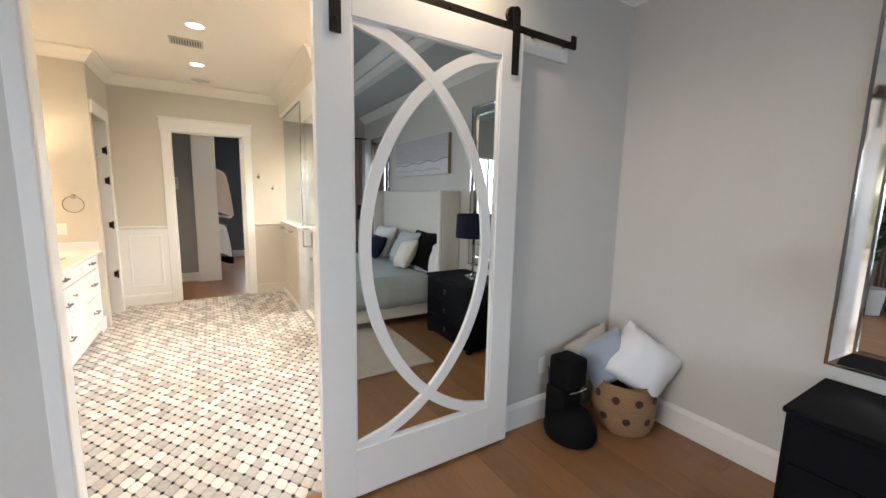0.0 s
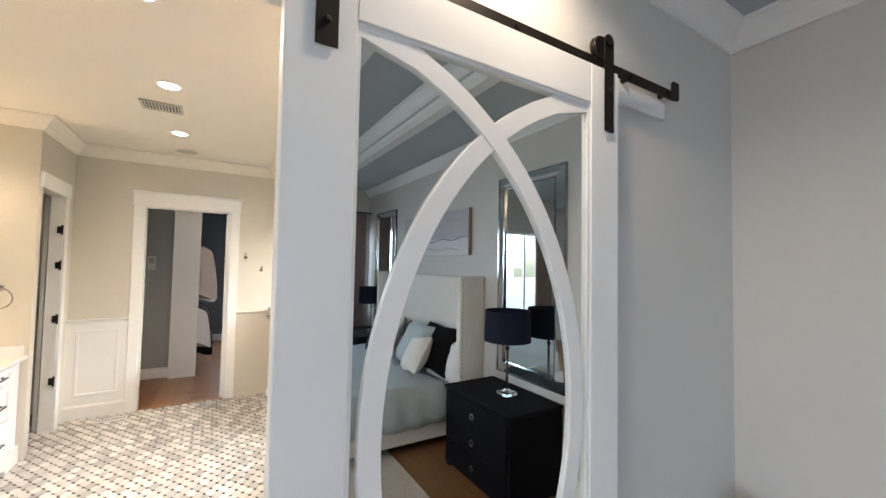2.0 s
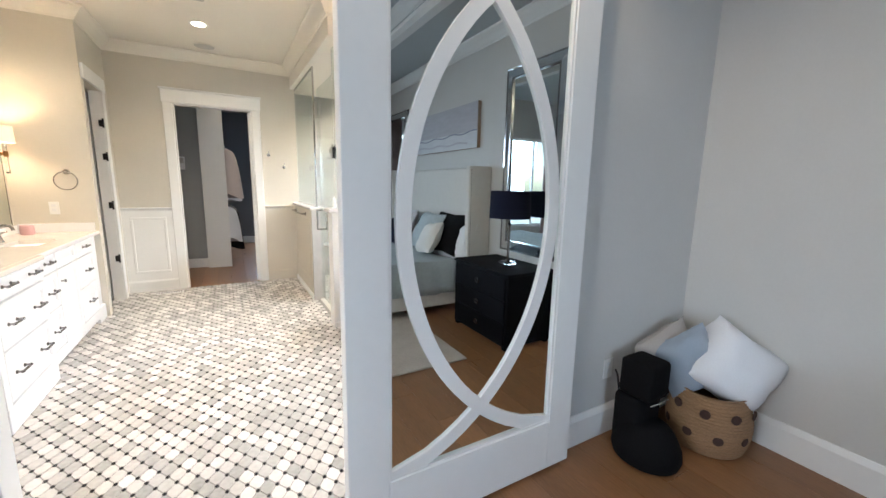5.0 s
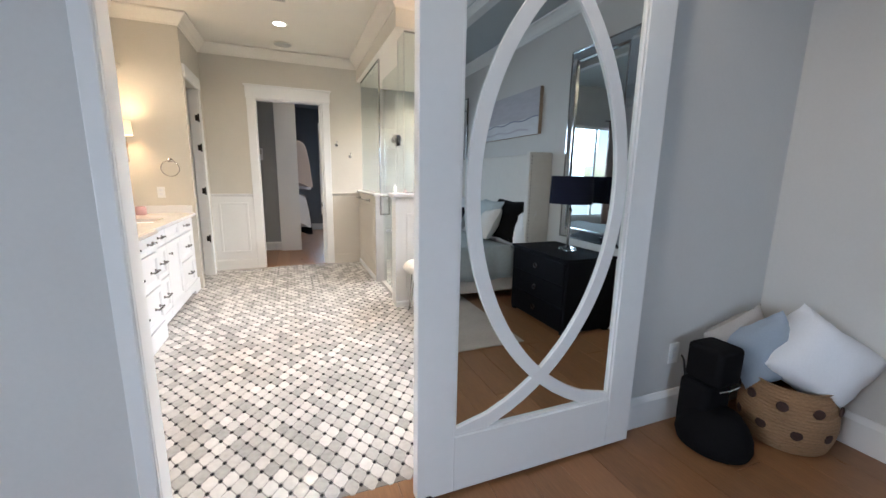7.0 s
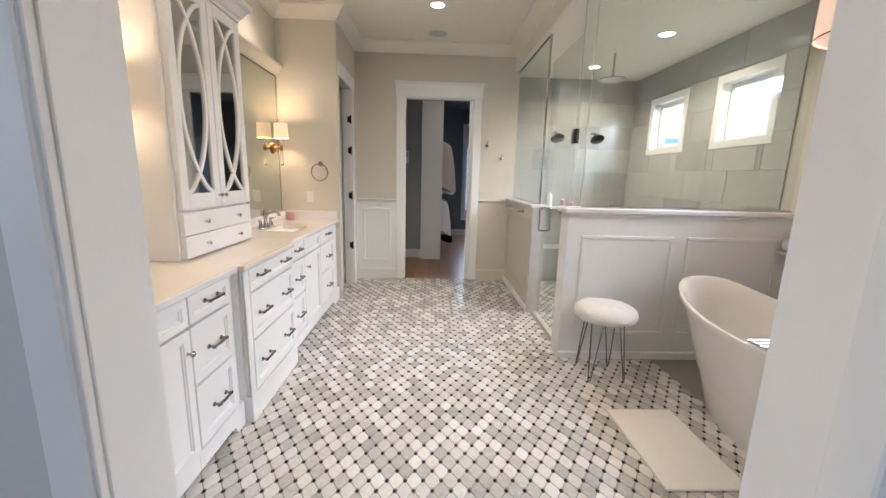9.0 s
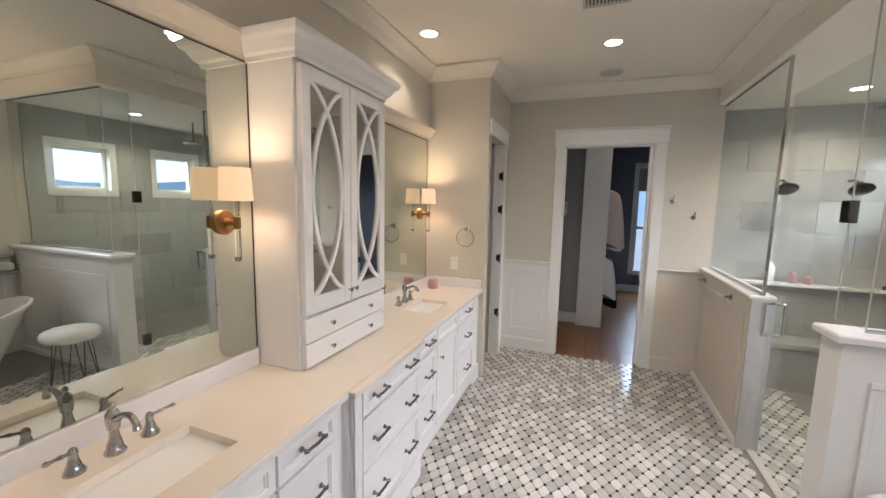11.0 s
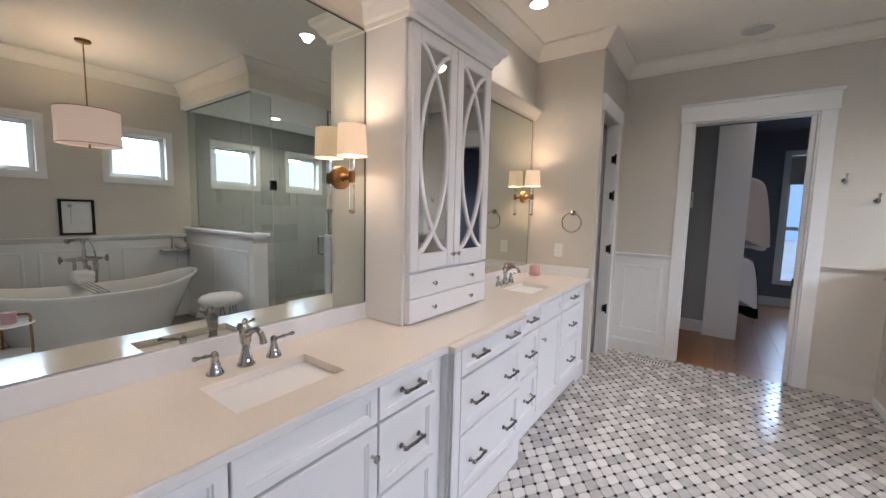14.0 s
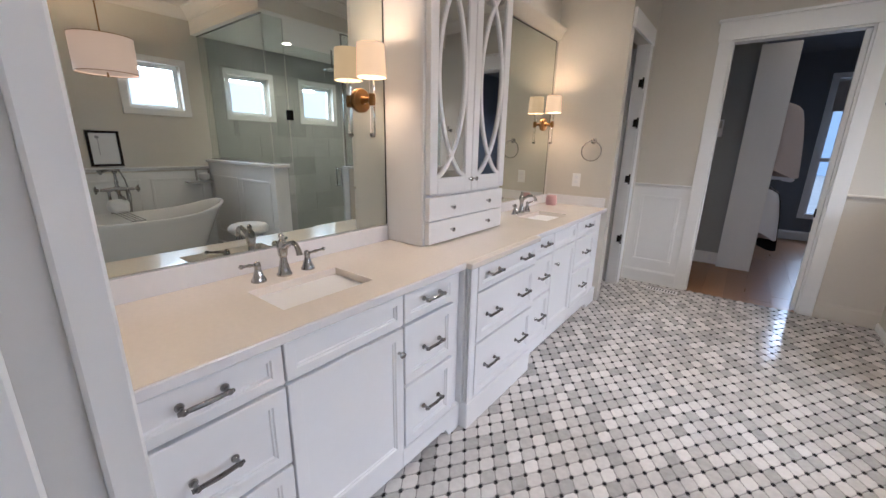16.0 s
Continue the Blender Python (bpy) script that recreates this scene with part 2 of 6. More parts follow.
def tube(bm, points, radius, steps=10):
    """A round rod along points; radius: one, or one for each point."""
    pts = [Vector(p) for p in points]
    radii = radius if isinstance(radius, (list, tuple)) else [radius] * len(pts)
    rings, side = [], None
    for n, p in enumerate(pts):
        way = (pts[min(n + 1, len(pts) - 1)] - pts[max(n - 1, 0)]).normalized()
        if side is None:
            side = way.cross(Vector((0, 0, 1)) if abs(way.z) < 0.9 else Vector((1, 0, 0))).normalized()
        side = (side - way * side.dot(way)).normalized()
        up = way.cross(side)
        rings.append([bm.verts.new(p + radii[n] * (math.cos(2 * math.pi * k / steps) * side + math.sin(2 * math.pi * k / steps) * up)) for k in range(steps)])
    for a, b in zip(rings, rings[1:]):
        for k in range(steps):
            bm.faces.new((a[k], a[(k + 1) % steps], b[(k + 1) % steps], b[k]))
    bm.faces.new(rings[0][::-1])
    bm.faces.new(rings[-1])


def prism(bm, outline, start, end, plane="xz"):
    """Extrudes an outline given in a plane from start to end along the third axis."""
    def put(a, b, c):
        return {"xz": (a, c, b), "yz": (c, a, b), "xy": (a, b, c)}[plane]
    one = [bm.verts.new(put(a, b, start)) for a, b in outline]
    two = [bm.verts.new(put(a, b, end)) for a, b in outline]
    n = len(outline)
    for k in range(n):
        bm.faces.new((one[k], one[(k + 1) % n], two[(k + 1) % n], two[k]))
    bm.faces.new(one[::-1])
    bm.faces.new(two)


def ribbon(bm, centre, width, y0, y1, plane="xz"):
    """A flat bar of even width along a curve in a plane, from y0 to y1 across it."""
    left, right = [], []
    for n, p in enumerate(centre):
        a, b = centre[max(n - 1, 0)], centre[min(n + 1, len(centre) - 1)]
        d = Vector((b[0] - a[0], b[1] - a[1])).normalized()
        left.append((p[0] - d.y * width / 2, p[1] + d.x * width / 2))
        right.append((p[0] + d.y * width / 2, p[1] - d.x * width / 2))
    def put(q, c):
        return (q[0], c, q[1]) if plane == "xz" else (c, q[0], q[1])
    rows = [[bm.verts.new(put(q, c)) for q in side] for side in (left, right) for c in (y0, y1)]
    for n in range(len(centre) - 1):
        for a, b in ((0, 1), (1, 3), (3, 2), (2, 0)):
            bm.faces.new((rows[a][n], rows[a][n + 1], rows[b][n + 1], rows[b][n]))
    for n in (0, -1):
        bm.faces.new((rows[0][n], rows[1][n], rows[3][n], rows[2][n]))


def part(name, bm, mat, parent=None, label="", smooth=False, kind=""):
    bmesh.ops.recalc_face_normals(bm, faces=bm.faces)
    me = bpy.data.meshes.new(name)
    bm.to_mesh(me)
    bm.free()
    me.materials.append(M[mat])
    if smooth:
        me.polygons.foreach_set("use_smooth", [True] * len(me.polygons))
        me.set_sharp_from_angle(angle=radians(40))
    ob = new(name, me)
    if parent:
        ob.parent = parent
    return tagged(ob, label, kind=kind)


def thing(name, label, category, group="", m=None, kind=""):
    ob = new(name)
    if m is not None:
        ob.matrix_world = m
    return tagged(ob, label, category, group, kind)


def boxes(name, mat, rows, parent=None, label="", bevel=0.0, kind=""):
    bm = bmesh.new()
    for r in rows:
        box(bm, *r, bevel=bevel)
    return part(name, bm, mat, parent, label, kind=kind)


def wall(name, label, mat, rows):
    return tagged(boxes(name, mat, rows), label, "wall", kind="structure")

# ---- structure: walls, floors, ceilings ----
XW, XE, YS, YN, ZC = -1.60, 2.72, 1.995, 6.48, 2.98
WZ0, WZ1 = 1.785, 2.305  # sill and head of the small windows
JL, JR, JH = -0.437, 0.55, 2.44
wall("wall_south", "painted partition with the wide doorway between bedroom and bathroom", "bedwall",
     [(-3.3, JL - 0.05, 1.83, 1.99, 0, 3.35), (JR + 0.02, 2.88, 1.83, 1.99, 0, 3.35), (JL - 0.05, JR + 0.02, 1.83, 1.99, JH + 0.02, 3.35)])
boxes("door_jamb", "white", [(JL - 0.05, JL, 1.826, 1.955, 0, JH), (JR, JR + 0.02, 1.826, 1.995, 0, JH), (JL - 0.02, JR + 0.02, 1.826, 1.995, JH, JH + 0.02)], bevel=0.003)
boxes("jamb_bead", "white", [(JL - 0.002, JL + 0.005, 1.832, 1.842, 0, JH), (JL - 0.002, JL + 0.004, 1.85, 1.857, 0, JH), (JR - 0.005, JR + 0.002, 1.832, 1.842, 0, JH)], bpy.data.objects["door_jamb"], bevel=0.0015)
tagged(bpy.data.objects["door_jamb"], "white painted jamb lining the bathroom doorway", "door jamb", kind="structure")
boxes("door_casing", "white", [(JL - 0.13, JL - 0.038, 1.99, 2.022, 0, JH + 0.1), (JR + 0.012, JR + 0.1, 1.99, 2.008, 0, JH + 0.1)], bevel=0.003)
tagged(bpy.data.objects["door_casing"], "white flat casing on the bathroom side of the doorway", "trim", kind="structure")
wall("wall_west", "greige painted bathroom wall behind the long vanity", "wall", [(XW - 0.14, XW, 1.99, 5.54, 0, ZC)])
wall("wall_vanity_end", "greige painted return wall at the end of the vanity", "wall", [(XW - 0.14, -1.0, 5.54, 5.64, 0, ZC)])
wall("wall_toilet_room", "greige painted wall with the toilet room doorway", "wall",
     [(-1.1, -1.0, 6.22, YN, 0, ZC), (-1.1, -1.0, 5.64, 6.22, 2.36, ZC)])
wall("wall_toilet_inner", "plain walls of the toilet room behind its door", "wall", [(-2.6, -2.5, 5.64, 6.97, 0, ZC), (-2.5, -1.74, 5.56, 5.64, 0, ZC), (-2.5, -1.1, 6.87, 6.97, 0, ZC), (-1.1, -1.0, 6.6, 6.97, 0, ZC)])
CL, CR, CH = -0.38, 0.50, 2.36
wall("wall_north", "greige painted bathroom wall with the closet doorway", "wall",
     [(-1.0, CL, YN, 6.60, 0, ZC), (CR, 1.06, YN, 6.60, 0, ZC), (CL, CR, YN, 6.60, CH, ZC)])
wall("wall_shower_back", "wall behind the tiled shower", "wall", [(1.06, XE, 6.77, 6.87, 0, ZC), (1.0, 1.06, 6.6, 6.87, 0, ZC)])
half = 0.28
rows, last = [], 1.99
for wy in WINDOWS_Y:
    rows.append((XE, XE + 0.16, last, wy - half, 0, ZC))
    rows.append((XE, XE + 0.16, wy - half, wy + half, 0, WZ0))
    rows.append((XE, XE + 0.16, wy - half, wy + half, WZ1, ZC))
    last = wy + half
rows.append((XE, XE + 0.16, last, 6.87, 0, ZC))
wall("wall_east", "greige painted outer bathroom wall with four small windows", "wall", rows)
tagged(boxes("ceiling", "ceil", [(-2.6, 2.9, 1.99, 6.97, ZC, ZC + 0.1)]), "matte off-white bathroom ceiling", "ceiling", kind="structure")
tagged(boxes("shower_ceiling", "ceil", [(1.0, XE, 4.17, 6.77, 2.70, ZC)]), "lowered white ceiling over the shower", "ceiling", kind="structure")


def moulding(name, runs, mat, label, profile):
    """Runs of trim: (axis, wall place, side, start, end, height) and, for mitred ends, how start and end shift with the profile's depth."""
    bm = bmesh.new()
    for axis, place, side, a, b, z, *mitre in runs:
        s0, s1 = mitre or (0, 0)
        ends = []
        for end, shift in ((a, s0), (b, s1)):
            ring = []
            for o, h in profile:
                along = end + shift * o
                ring.append(bm.verts.new((place + side * o, along, z + h) if axis == "y" else (along, place + side * o, z + h)))
            ends.append(ring)
        n = len(profile)
        for k in range(n):
            bm.faces.new((ends[0][k], ends[0][(k + 1) % n], ends[1][(k + 1) % n], ends[1][k]))
        bm.faces.new(ends[0][::-1])
        bm.faces.new(ends[1])
    return tagged(part(name, bm, mat), label, "moulding", kind="structure")


CROWN = [(0, -0.12), (0.012, -0.12), (0.018, -0.105), (0.03, -0.095), (0.055, -0.06), (0.085, -0.03), (0.095, -0.022), (0.105, -0.018), (0.105, 0), (0, 0)]
moulding("crown_trim", [("y", XW, 1, 1.992, 5.54, ZC, 1, -1), ("x", 5.54, -1, XW, -1.0, ZC, 1, 1), ("y", -1.0, 1, 5.54, YN, ZC, -1, -1), ("x", YN, -1, -1.0, 1.0, ZC, 1, -1),
                        ("y", 1.0, -1, 4.17, YN, ZC, -1, -1), ("x", 4.17, -1, 1.0, XE, ZC, -1, -1), ("y", XE, -1, 1.992, 4.17, ZC, 1, -1), ("x", 1.992, 1, XW, XE, ZC, 1, -1)],
         "ceil", "painted crown moulding round the bathroom ceiling", CROWN)
SKIRT = [(0, 0), (0.016, 0), (0.016, 0.125), (0.01, 0.14), (0.006, 0.15), (0, 0.15)]
moulding("baseboard", [("x", 1.83, -1, JR + 0.02, 2.70, 0), ("x", 1.83, -1, -3.2, JL - 0.02, 0), ("y", 2.70, -1, -3.9, 1.83, 0)], "white", "tall white baseboard round the bedroom",
         [(0, 0), (0.018, 0), (0.018, 0.145), (0.012, 0.16), (0.006, 0.175), (0, 0.178)])
moulding("bath_baseboard", [("x", YN, -1, -1.0, CL - 0.1, 0), ("y", XE, -1, 1.992, 4.17, 0)], "white", "white baseboard under the wainscot", SKIRT)
CAP = [(0, -0.03), (0.01, -0.03), (0.016, -0.012), (0.03, -0.006), (0.034, 0), (0.034, 0.012), (0, 0.012)]
moulding("chair_rail", [("x", YN, -1, -1.0, CL - 0.1, 1.06), ("y", XE, -1, 1.992, 4.17, 1.08)], "white", "white chair rail capping the wainscot", CAP)

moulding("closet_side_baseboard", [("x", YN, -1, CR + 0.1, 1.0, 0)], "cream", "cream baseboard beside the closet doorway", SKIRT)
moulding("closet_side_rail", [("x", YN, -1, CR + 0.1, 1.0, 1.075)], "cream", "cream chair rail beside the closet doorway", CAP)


def panel_frame(bm, axis, place, side, a0, a1, z0, z1, w=0.03, d=0.007):
    """A rectangle of raised moulding on a wall."""
    for r in ((a0, a1, z0, z0 + w), (a0, a1, z1 - w, z1), (a0, a0 + w, z0 + w, z1 - w), (a1 - w, a1, z0 + w, z1 - w)):
        p = (place, place + side * d)
        if axis == "y":
            box(bm, min(p), max(p), r[0], r[1], r[2], r[3], 0.004)
        else:
            box(bm, r[0], r[1], min(p), max(p), r[2], r[3], 0.004)


wains = tagged(new("wainscot"), "white painted wainscot with raised panel moulding", "wainscot", kind="structure")
for r in ((-1.0, CL - 0.1, YN - 0.008, YN, 0.15, 1.03), (CR + 0.1, 1.0, YN - 0.008, YN, 0.15, 1.03), (XE - 0.008, XE, 1.992, 4.17, 0.15, 1.03)):
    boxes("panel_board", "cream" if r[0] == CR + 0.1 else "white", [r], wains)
for args in [("x", YN - 0.008, -1, -0.92, CL - 0.17, 0.24, 0.95)] + [("y", XE - 0.008, -1, 2.08 + 0.7 * k, 2.68 + 0.7 * k, 0.24, 0.95) for k in range(3)]:
    bm = bmesh.new()
    panel_frame(bm, *args)
    part("panel_moulding", bm, "white", wains)

# casing of the closet doorway and of the toilet room
casing = tagged(new("closet_door_trim"), "white craftsman casing with a tall capped header", "door trim", kind="structure")
boxes("side_casing", "white", [(CL - 0.1, CL, YN - 0.022, YN, 0, CH)], casing, bevel=0.003)
boxes("side_casing", "white", [(CR, CR + 0.1, YN - 0.022, YN, 0, CH)], casing, bevel=0.003)
boxes("header", "white", [(CL - 0.11, CR + 0.11, YN - 0.026, YN, CH, CH + 0.15)], casing, bevel=0.003)
boxes("header_cap", "white", [(CL - 0.125, CR + 0.125, YN - 0.04, YN, CH + 0.15, CH + 0.175)], casing, bevel=0.004)
boxes("jamb", "white", [(CL, CL + 0.015, YN, 6.60, 0, CH), (CR - 0.015, CR, YN, 6.60, 0, CH), (CL, CR, YN, 6.60, CH - 0.015, CH)], casing)
casing = tagged(new("toilet_door_trim"), "white casing round the toilet room doorway", "door trim", kind="structure")
boxes("side_casing", "white", [(-1.0, -0.98, 6.20, 6.30, 0, 2.36)], casing, bevel=0.003)
boxes("header", "white", [(-1.0, -0.976, 5.56, 6.32, 2.36, 2.50)], casing, bevel=0.003)
boxes("jamb", "white", [(-1.1, -1.0, 6.195, 6.215, 0, 2.36)], casing)

# windows of the outer wall
def small_window(wy):
    w = tagged(new("window"), "small square white-framed window high in the wall", "window", "bathroom windows", "structure")
    bm = bmesh.new()
    e = half + 0.075
    for r in ((wy - e, wy + e, WZ1, WZ1 + 0.075), (wy - e, wy + e, WZ0 - 0.075, WZ0), (wy - e, wy - half, WZ0, WZ1), (wy + half, wy + e, WZ0, WZ1)):
        box(bm, XE - 0.02, XE, *r, bevel=0.003)
    part("window_casing", bm, "white", w)
    bm = bmesh.new()
    f = 0.045
    for r in ((wy - half, wy + half, WZ1 - f, WZ1), (wy - half, wy + half, WZ0, WZ0 + f), (wy - half, wy - half + f, WZ0 + f, WZ1 - f), (wy + half - f, wy + half, WZ0 + f, WZ1 - f)):
        box(bm, XE + 0.07, XE + 0.12, *r, bevel=0.003)
    part("window_frame", bm, "white", w)
    p = boxes("pane", "pane", [(XE + 0.09, XE + 0.096, wy - half + f, wy + half - f, WZ0 + f, WZ1 - f)], w)
    p.visible_shadow = False


for wy in WINDOWS_Y:
    small_window(wy)

# distance outside the windows
tagged(boxes("backdrop", "far", [(60, 60.2, -90, 100, -8, 60)]), "pale overcast sky seen through the windows", "sky", kind="structure")
# hill outlines; their glow stands in for hazy daylight
bm = bmesh.new()
outline = [(-90, -8)] + [(-90 + 8 * k, 3.5 + 2.6 * noise.noise((k * 0.37, 2.1, 0.4)) + 1.2 * math.sin(k * 0.5)) for k in range(25)] + [(102, -8)]
prism(bm, outline, 56, 57, "yz")
tagged(part("hills", bm, "hill"), "blue wooded hills on the horizon, daylight haze put in as glow", "hills", kind="structure")
bm = bmesh.new()
prism(bm, [(-40, -8)] + [(-40 + 4 * k, 7.5 + 1.6 * noise.noise((k * 0.41, 5.3, 1.4))) for k in range(21)] + [(40, -8)], 57, 58, "xz")
tagged(part("north_hills", bm, "hill"), "blue hills beyond the closet window, haze put in as glow", "hills", kind="structure")
tagged(boxes("north_backdrop", "far", [(-40, 40, 61, 61.2, -8, 40)]), "pale overcast sky beyond the closet window", "sky", kind="structure")
tagged(boxes("west_backdrop", "far", [(-60.2, -60, -60, 60, -8, 40)]), "pale overcast sky beyond the bedroom windows", "sky", kind="structure")
tagged(boxes("south_backdrop", "far", [(-50, 50, -60.2, -60, -8, 40)]), "pale overcast sky behind the bedroom", "sky", kind="structure")
tagged(boxes("ground", "lawn", [(-60, 60, -60, 61, -0.9, -0.8)]), "pale paved ground outside the house", "ground", kind="structure")

# bedroom shell
wall("bedroom_wall_east", "greige bedroom wall behind the bed", "bedwall", [(2.70, 2.85, -4.0, 1.83, 0, 3.35)])
wall("bedroom_wall_south", "greige bedroom wall with two windows", "bedwall",
     [(2.62, 2.85, -4.05, -3.9, 0, 3.35), (0.2, 2.0, -4.05, -3.9, 0, 3.35), (-3.35, -1.8, -4.05, -3.9, 0, 3.35), (2.0, 2.62, -4.05, -3.9, 0, 0.9), (2.0, 2.62, -4.05, -3.9, 2.4, 3.35), (-1.8, 0.2, -4.05, -3.9, 2.5, 3.35), (-1.8, 0.2, -4.05, -3.9, 0, 0.5)])
wall("bedroom_wall_west", "greige bedroom wall with a wide window", "bedwall",
     [(-3.35, -3.2, -3.9, -0.7, 0, 3.35), (-3.35, -3.2, 1.1, 1.83, 0, 3.35), (-3.35, -3.2, -0.7, 1.1, 0, 0.5), (-3.35, -3.2, -0.7, 1.1, 2.5, 3.35)])
tagged(boxes("bedroom_ceiling", "bedceil", [(-3.35, 2.85, -4.05, 1.83, 3.32, 3.42), (1.95, 2.70, -3.9, 1.83, 3.03, 3.32), (-3.2, -2.4, -3.9, 1.83, 3.03, 3.32), (-2.4, 1.95, 1.1, 1.83, 3.03, 3.32)]), "grey-blue tray ceiling with white beams", "ceiling", kind="structure")
moulding("bedroom_crown", [("y", 2.70, -1, -3.9, 1.83, 3.03, 0, -1), ("x", 1.83, -1, -3.2, 2.70, 3.03, 0, -1), ("y", 1.95, -1, -3.9, 1.1, 3.32, 0, -1), ("x", 1.1, -1, -2.4, 1.95, 3.32, 0, -1)], "white", "white crown moulding round the bedroom tray ceiling", CROWN)
moulding("beam_trim", [("y", 1.98, -1, -3.9, 1.1, 3.10), ("y", 1.25, -1, -3.9, 1.1, 3.32), ("y", 0.55, -1, -3.9, 1.1, 3.32)], "white", "white moulded beams across the bedroom ceiling", [(0, -0.09), (0.1, -0.09), (0.1, -0.02), (0.12, 0), (-0.02, 0), (0, -0.02)])

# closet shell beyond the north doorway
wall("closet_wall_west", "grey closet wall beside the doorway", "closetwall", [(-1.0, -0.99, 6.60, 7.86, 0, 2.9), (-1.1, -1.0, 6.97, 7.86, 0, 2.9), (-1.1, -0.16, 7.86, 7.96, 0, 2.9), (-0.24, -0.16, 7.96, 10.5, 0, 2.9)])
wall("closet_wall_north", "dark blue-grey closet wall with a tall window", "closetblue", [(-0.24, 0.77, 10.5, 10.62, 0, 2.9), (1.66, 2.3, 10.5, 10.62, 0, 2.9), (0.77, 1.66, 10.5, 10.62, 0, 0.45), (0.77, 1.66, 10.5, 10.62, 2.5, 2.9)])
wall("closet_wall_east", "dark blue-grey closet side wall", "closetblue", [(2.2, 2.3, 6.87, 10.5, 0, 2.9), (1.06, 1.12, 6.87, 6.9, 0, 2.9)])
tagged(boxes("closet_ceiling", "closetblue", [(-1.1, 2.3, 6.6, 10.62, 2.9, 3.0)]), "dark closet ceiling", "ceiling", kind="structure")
moulding("closet_baseboard", [("x", 7.86, -1, -1.0, -0.19, 0), ("x", 10.5, -1, -0.16, 2.2, 0)], "white", "white closet baseboard", SKIRT)
w = tagged(new("closet_window"), "tall white-framed sash window in the closet", "window", kind="structure")
boxes("window_casing", "white", [(0.69, 0.77, 10.48, 10.5, 0.37, 2.58), (1.66, 1.74, 10.48, 10.5, 0.37, 2.58), (0.77, 1.66, 10.48, 10.5, 2.5, 2.58), (0.77, 1.66, 10.46, 10.5, 0.37, 0.45)], w, bevel=0.003)
boxes("sash", "white", [(0.80, 1.63, 10.52, 10.56, 1.28, 1.34), (0.77, 0.80, 10.52, 10.56, 0.45, 2.5), (1.63, 1.66, 10.52, 10.56, 0.45, 2.5)], w)
boxes("pane", "pane", [(0.80, 1.63, 10.538, 10.544, 0.45, 2.5)], w).visible_shadow = False
bl = thing("roller_blind", "grey roller blind drawn over the top of the closet window", "blind")
boxes("fabric", "pillowgrey", [(0.775, 1.655, 10.508, 10.511, 2.05, 2.46)], bl)
boxes("bottom_bar", "duct", [(0.773, 1.657, 10.505, 10.514, 2.03, 2.05)], bl, bevel=0.002)
bm = bmesh.new()
tube(bm, [(0.772, 10.515, 2.478), (1.658, 10.515, 2.478)], 0.018, 10)
part("roller", bm, "duct", bl, smooth=True)

# shower: knee walls, tile, glass
def knee_wall(name, label, rows, cap, panels, paint="white"):
    k = tagged(new(name), label, "knee wall", kind="structure")
    boxes("wall_body", paint, rows, k)
    boxes("cap", "splash", [cap], k, "white stone cap with rounded edge", bevel=0.008)
    for args in panels:
        b = bmesh.new()
        panel_frame(b, *args)
        part("panel_moulding", b, paint, k)
    return k


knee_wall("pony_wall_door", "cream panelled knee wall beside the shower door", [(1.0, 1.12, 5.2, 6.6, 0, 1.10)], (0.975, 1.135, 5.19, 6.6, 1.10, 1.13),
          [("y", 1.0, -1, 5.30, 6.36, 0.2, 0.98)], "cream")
knee_wall("pony_wall_front", "white panelled knee wall at the front of the shower", [(0.99, XE, 4.17, 4.33, 0, 1.14)], (0.955, XE, 4.14, 4.35, 1.14, 1.18),
          [("x", 4.17, -1, 1.1, 1.8, 0.2, 0.98), ("x", 4.17, -1, 1.9, 2.62, 0.2, 0.98)])
moulding("pony_baseboard", [("y", 1.0, -1, 5.2, 6.6, 0), ("x", 4.17, -1, 0.99, XE, 0)], "white", "low white skirting under the knee walls", [(0, 0), (0.014, 0), (0.014, 0.05), (0.006, 0.06), (0, 0.06)])
tagged(boxes("shower_curb", "duct", [(1.06, 1.115, 4.33, 5.2, 0, 0.012)], bevel=0.003), "flush grey metal threshold under the shower door", "curb", kind="structure")
tagged(boxes("knee_wall_end", "veined", [(0.992, 1.128, 5.185, 5.199, 0.0, 1.098)], bevel=0.003), "grey veined marble slab on the end of the knee wall", "wall trim", kind="structure")


def pane_of(name, label, r, parent=None):
    ob = boxes(name, "glass", [r], parent, label)
    ob.visible_shadow = False
    return ob


enc = thing("shower_enclosure", "frameless clear glass shower screen with chrome channels", "shower screen")
pane_of("side_pane", "", (1.055, 1.065, 5.21, 6.6, 1.14, 2.69), enc)
pane_of("front_pane", "", (1.10, XE, 4.235, 4.245, 1.19, 2.69), enc)
pane_of("return_pane", "", (1.095, 1.105, 4.247, 4.46, 1.19, 2.69), enc)
boxes("channel", "chrome", [(1.05, 1.07, 5.2, 5.21, 1.135, 2.69)], enc)
boxes("channel", "chrome", [(1.05, 1.07, 5.2, 6.6, 2.69, 2.705)], enc)
boxes("channel", "chrome", [(1.05, 1.07, 5.2, 6.6, 1.13, 1.142)], enc)
boxes("channel", "chrome", [(1.1, XE, 4.23, 4.25, 2.69, 2.705)], enc)
boxes("channel", "chrome", [(1.1, XE, 4.23, 4.25, 1.18, 1.192)], enc)
boxes("corner_seal", "duct", [(1.092, 1.0975, 4.233, 4.2385, 1.18, 2.70)], enc)
boxes("door_seal", "duct", [(1.093, 1.099, 4.462, 4.468, 1.18, 2.69)], enc)
door = thing("shower_door", "frameless glass shower door with chrome pull handle", "shower door")
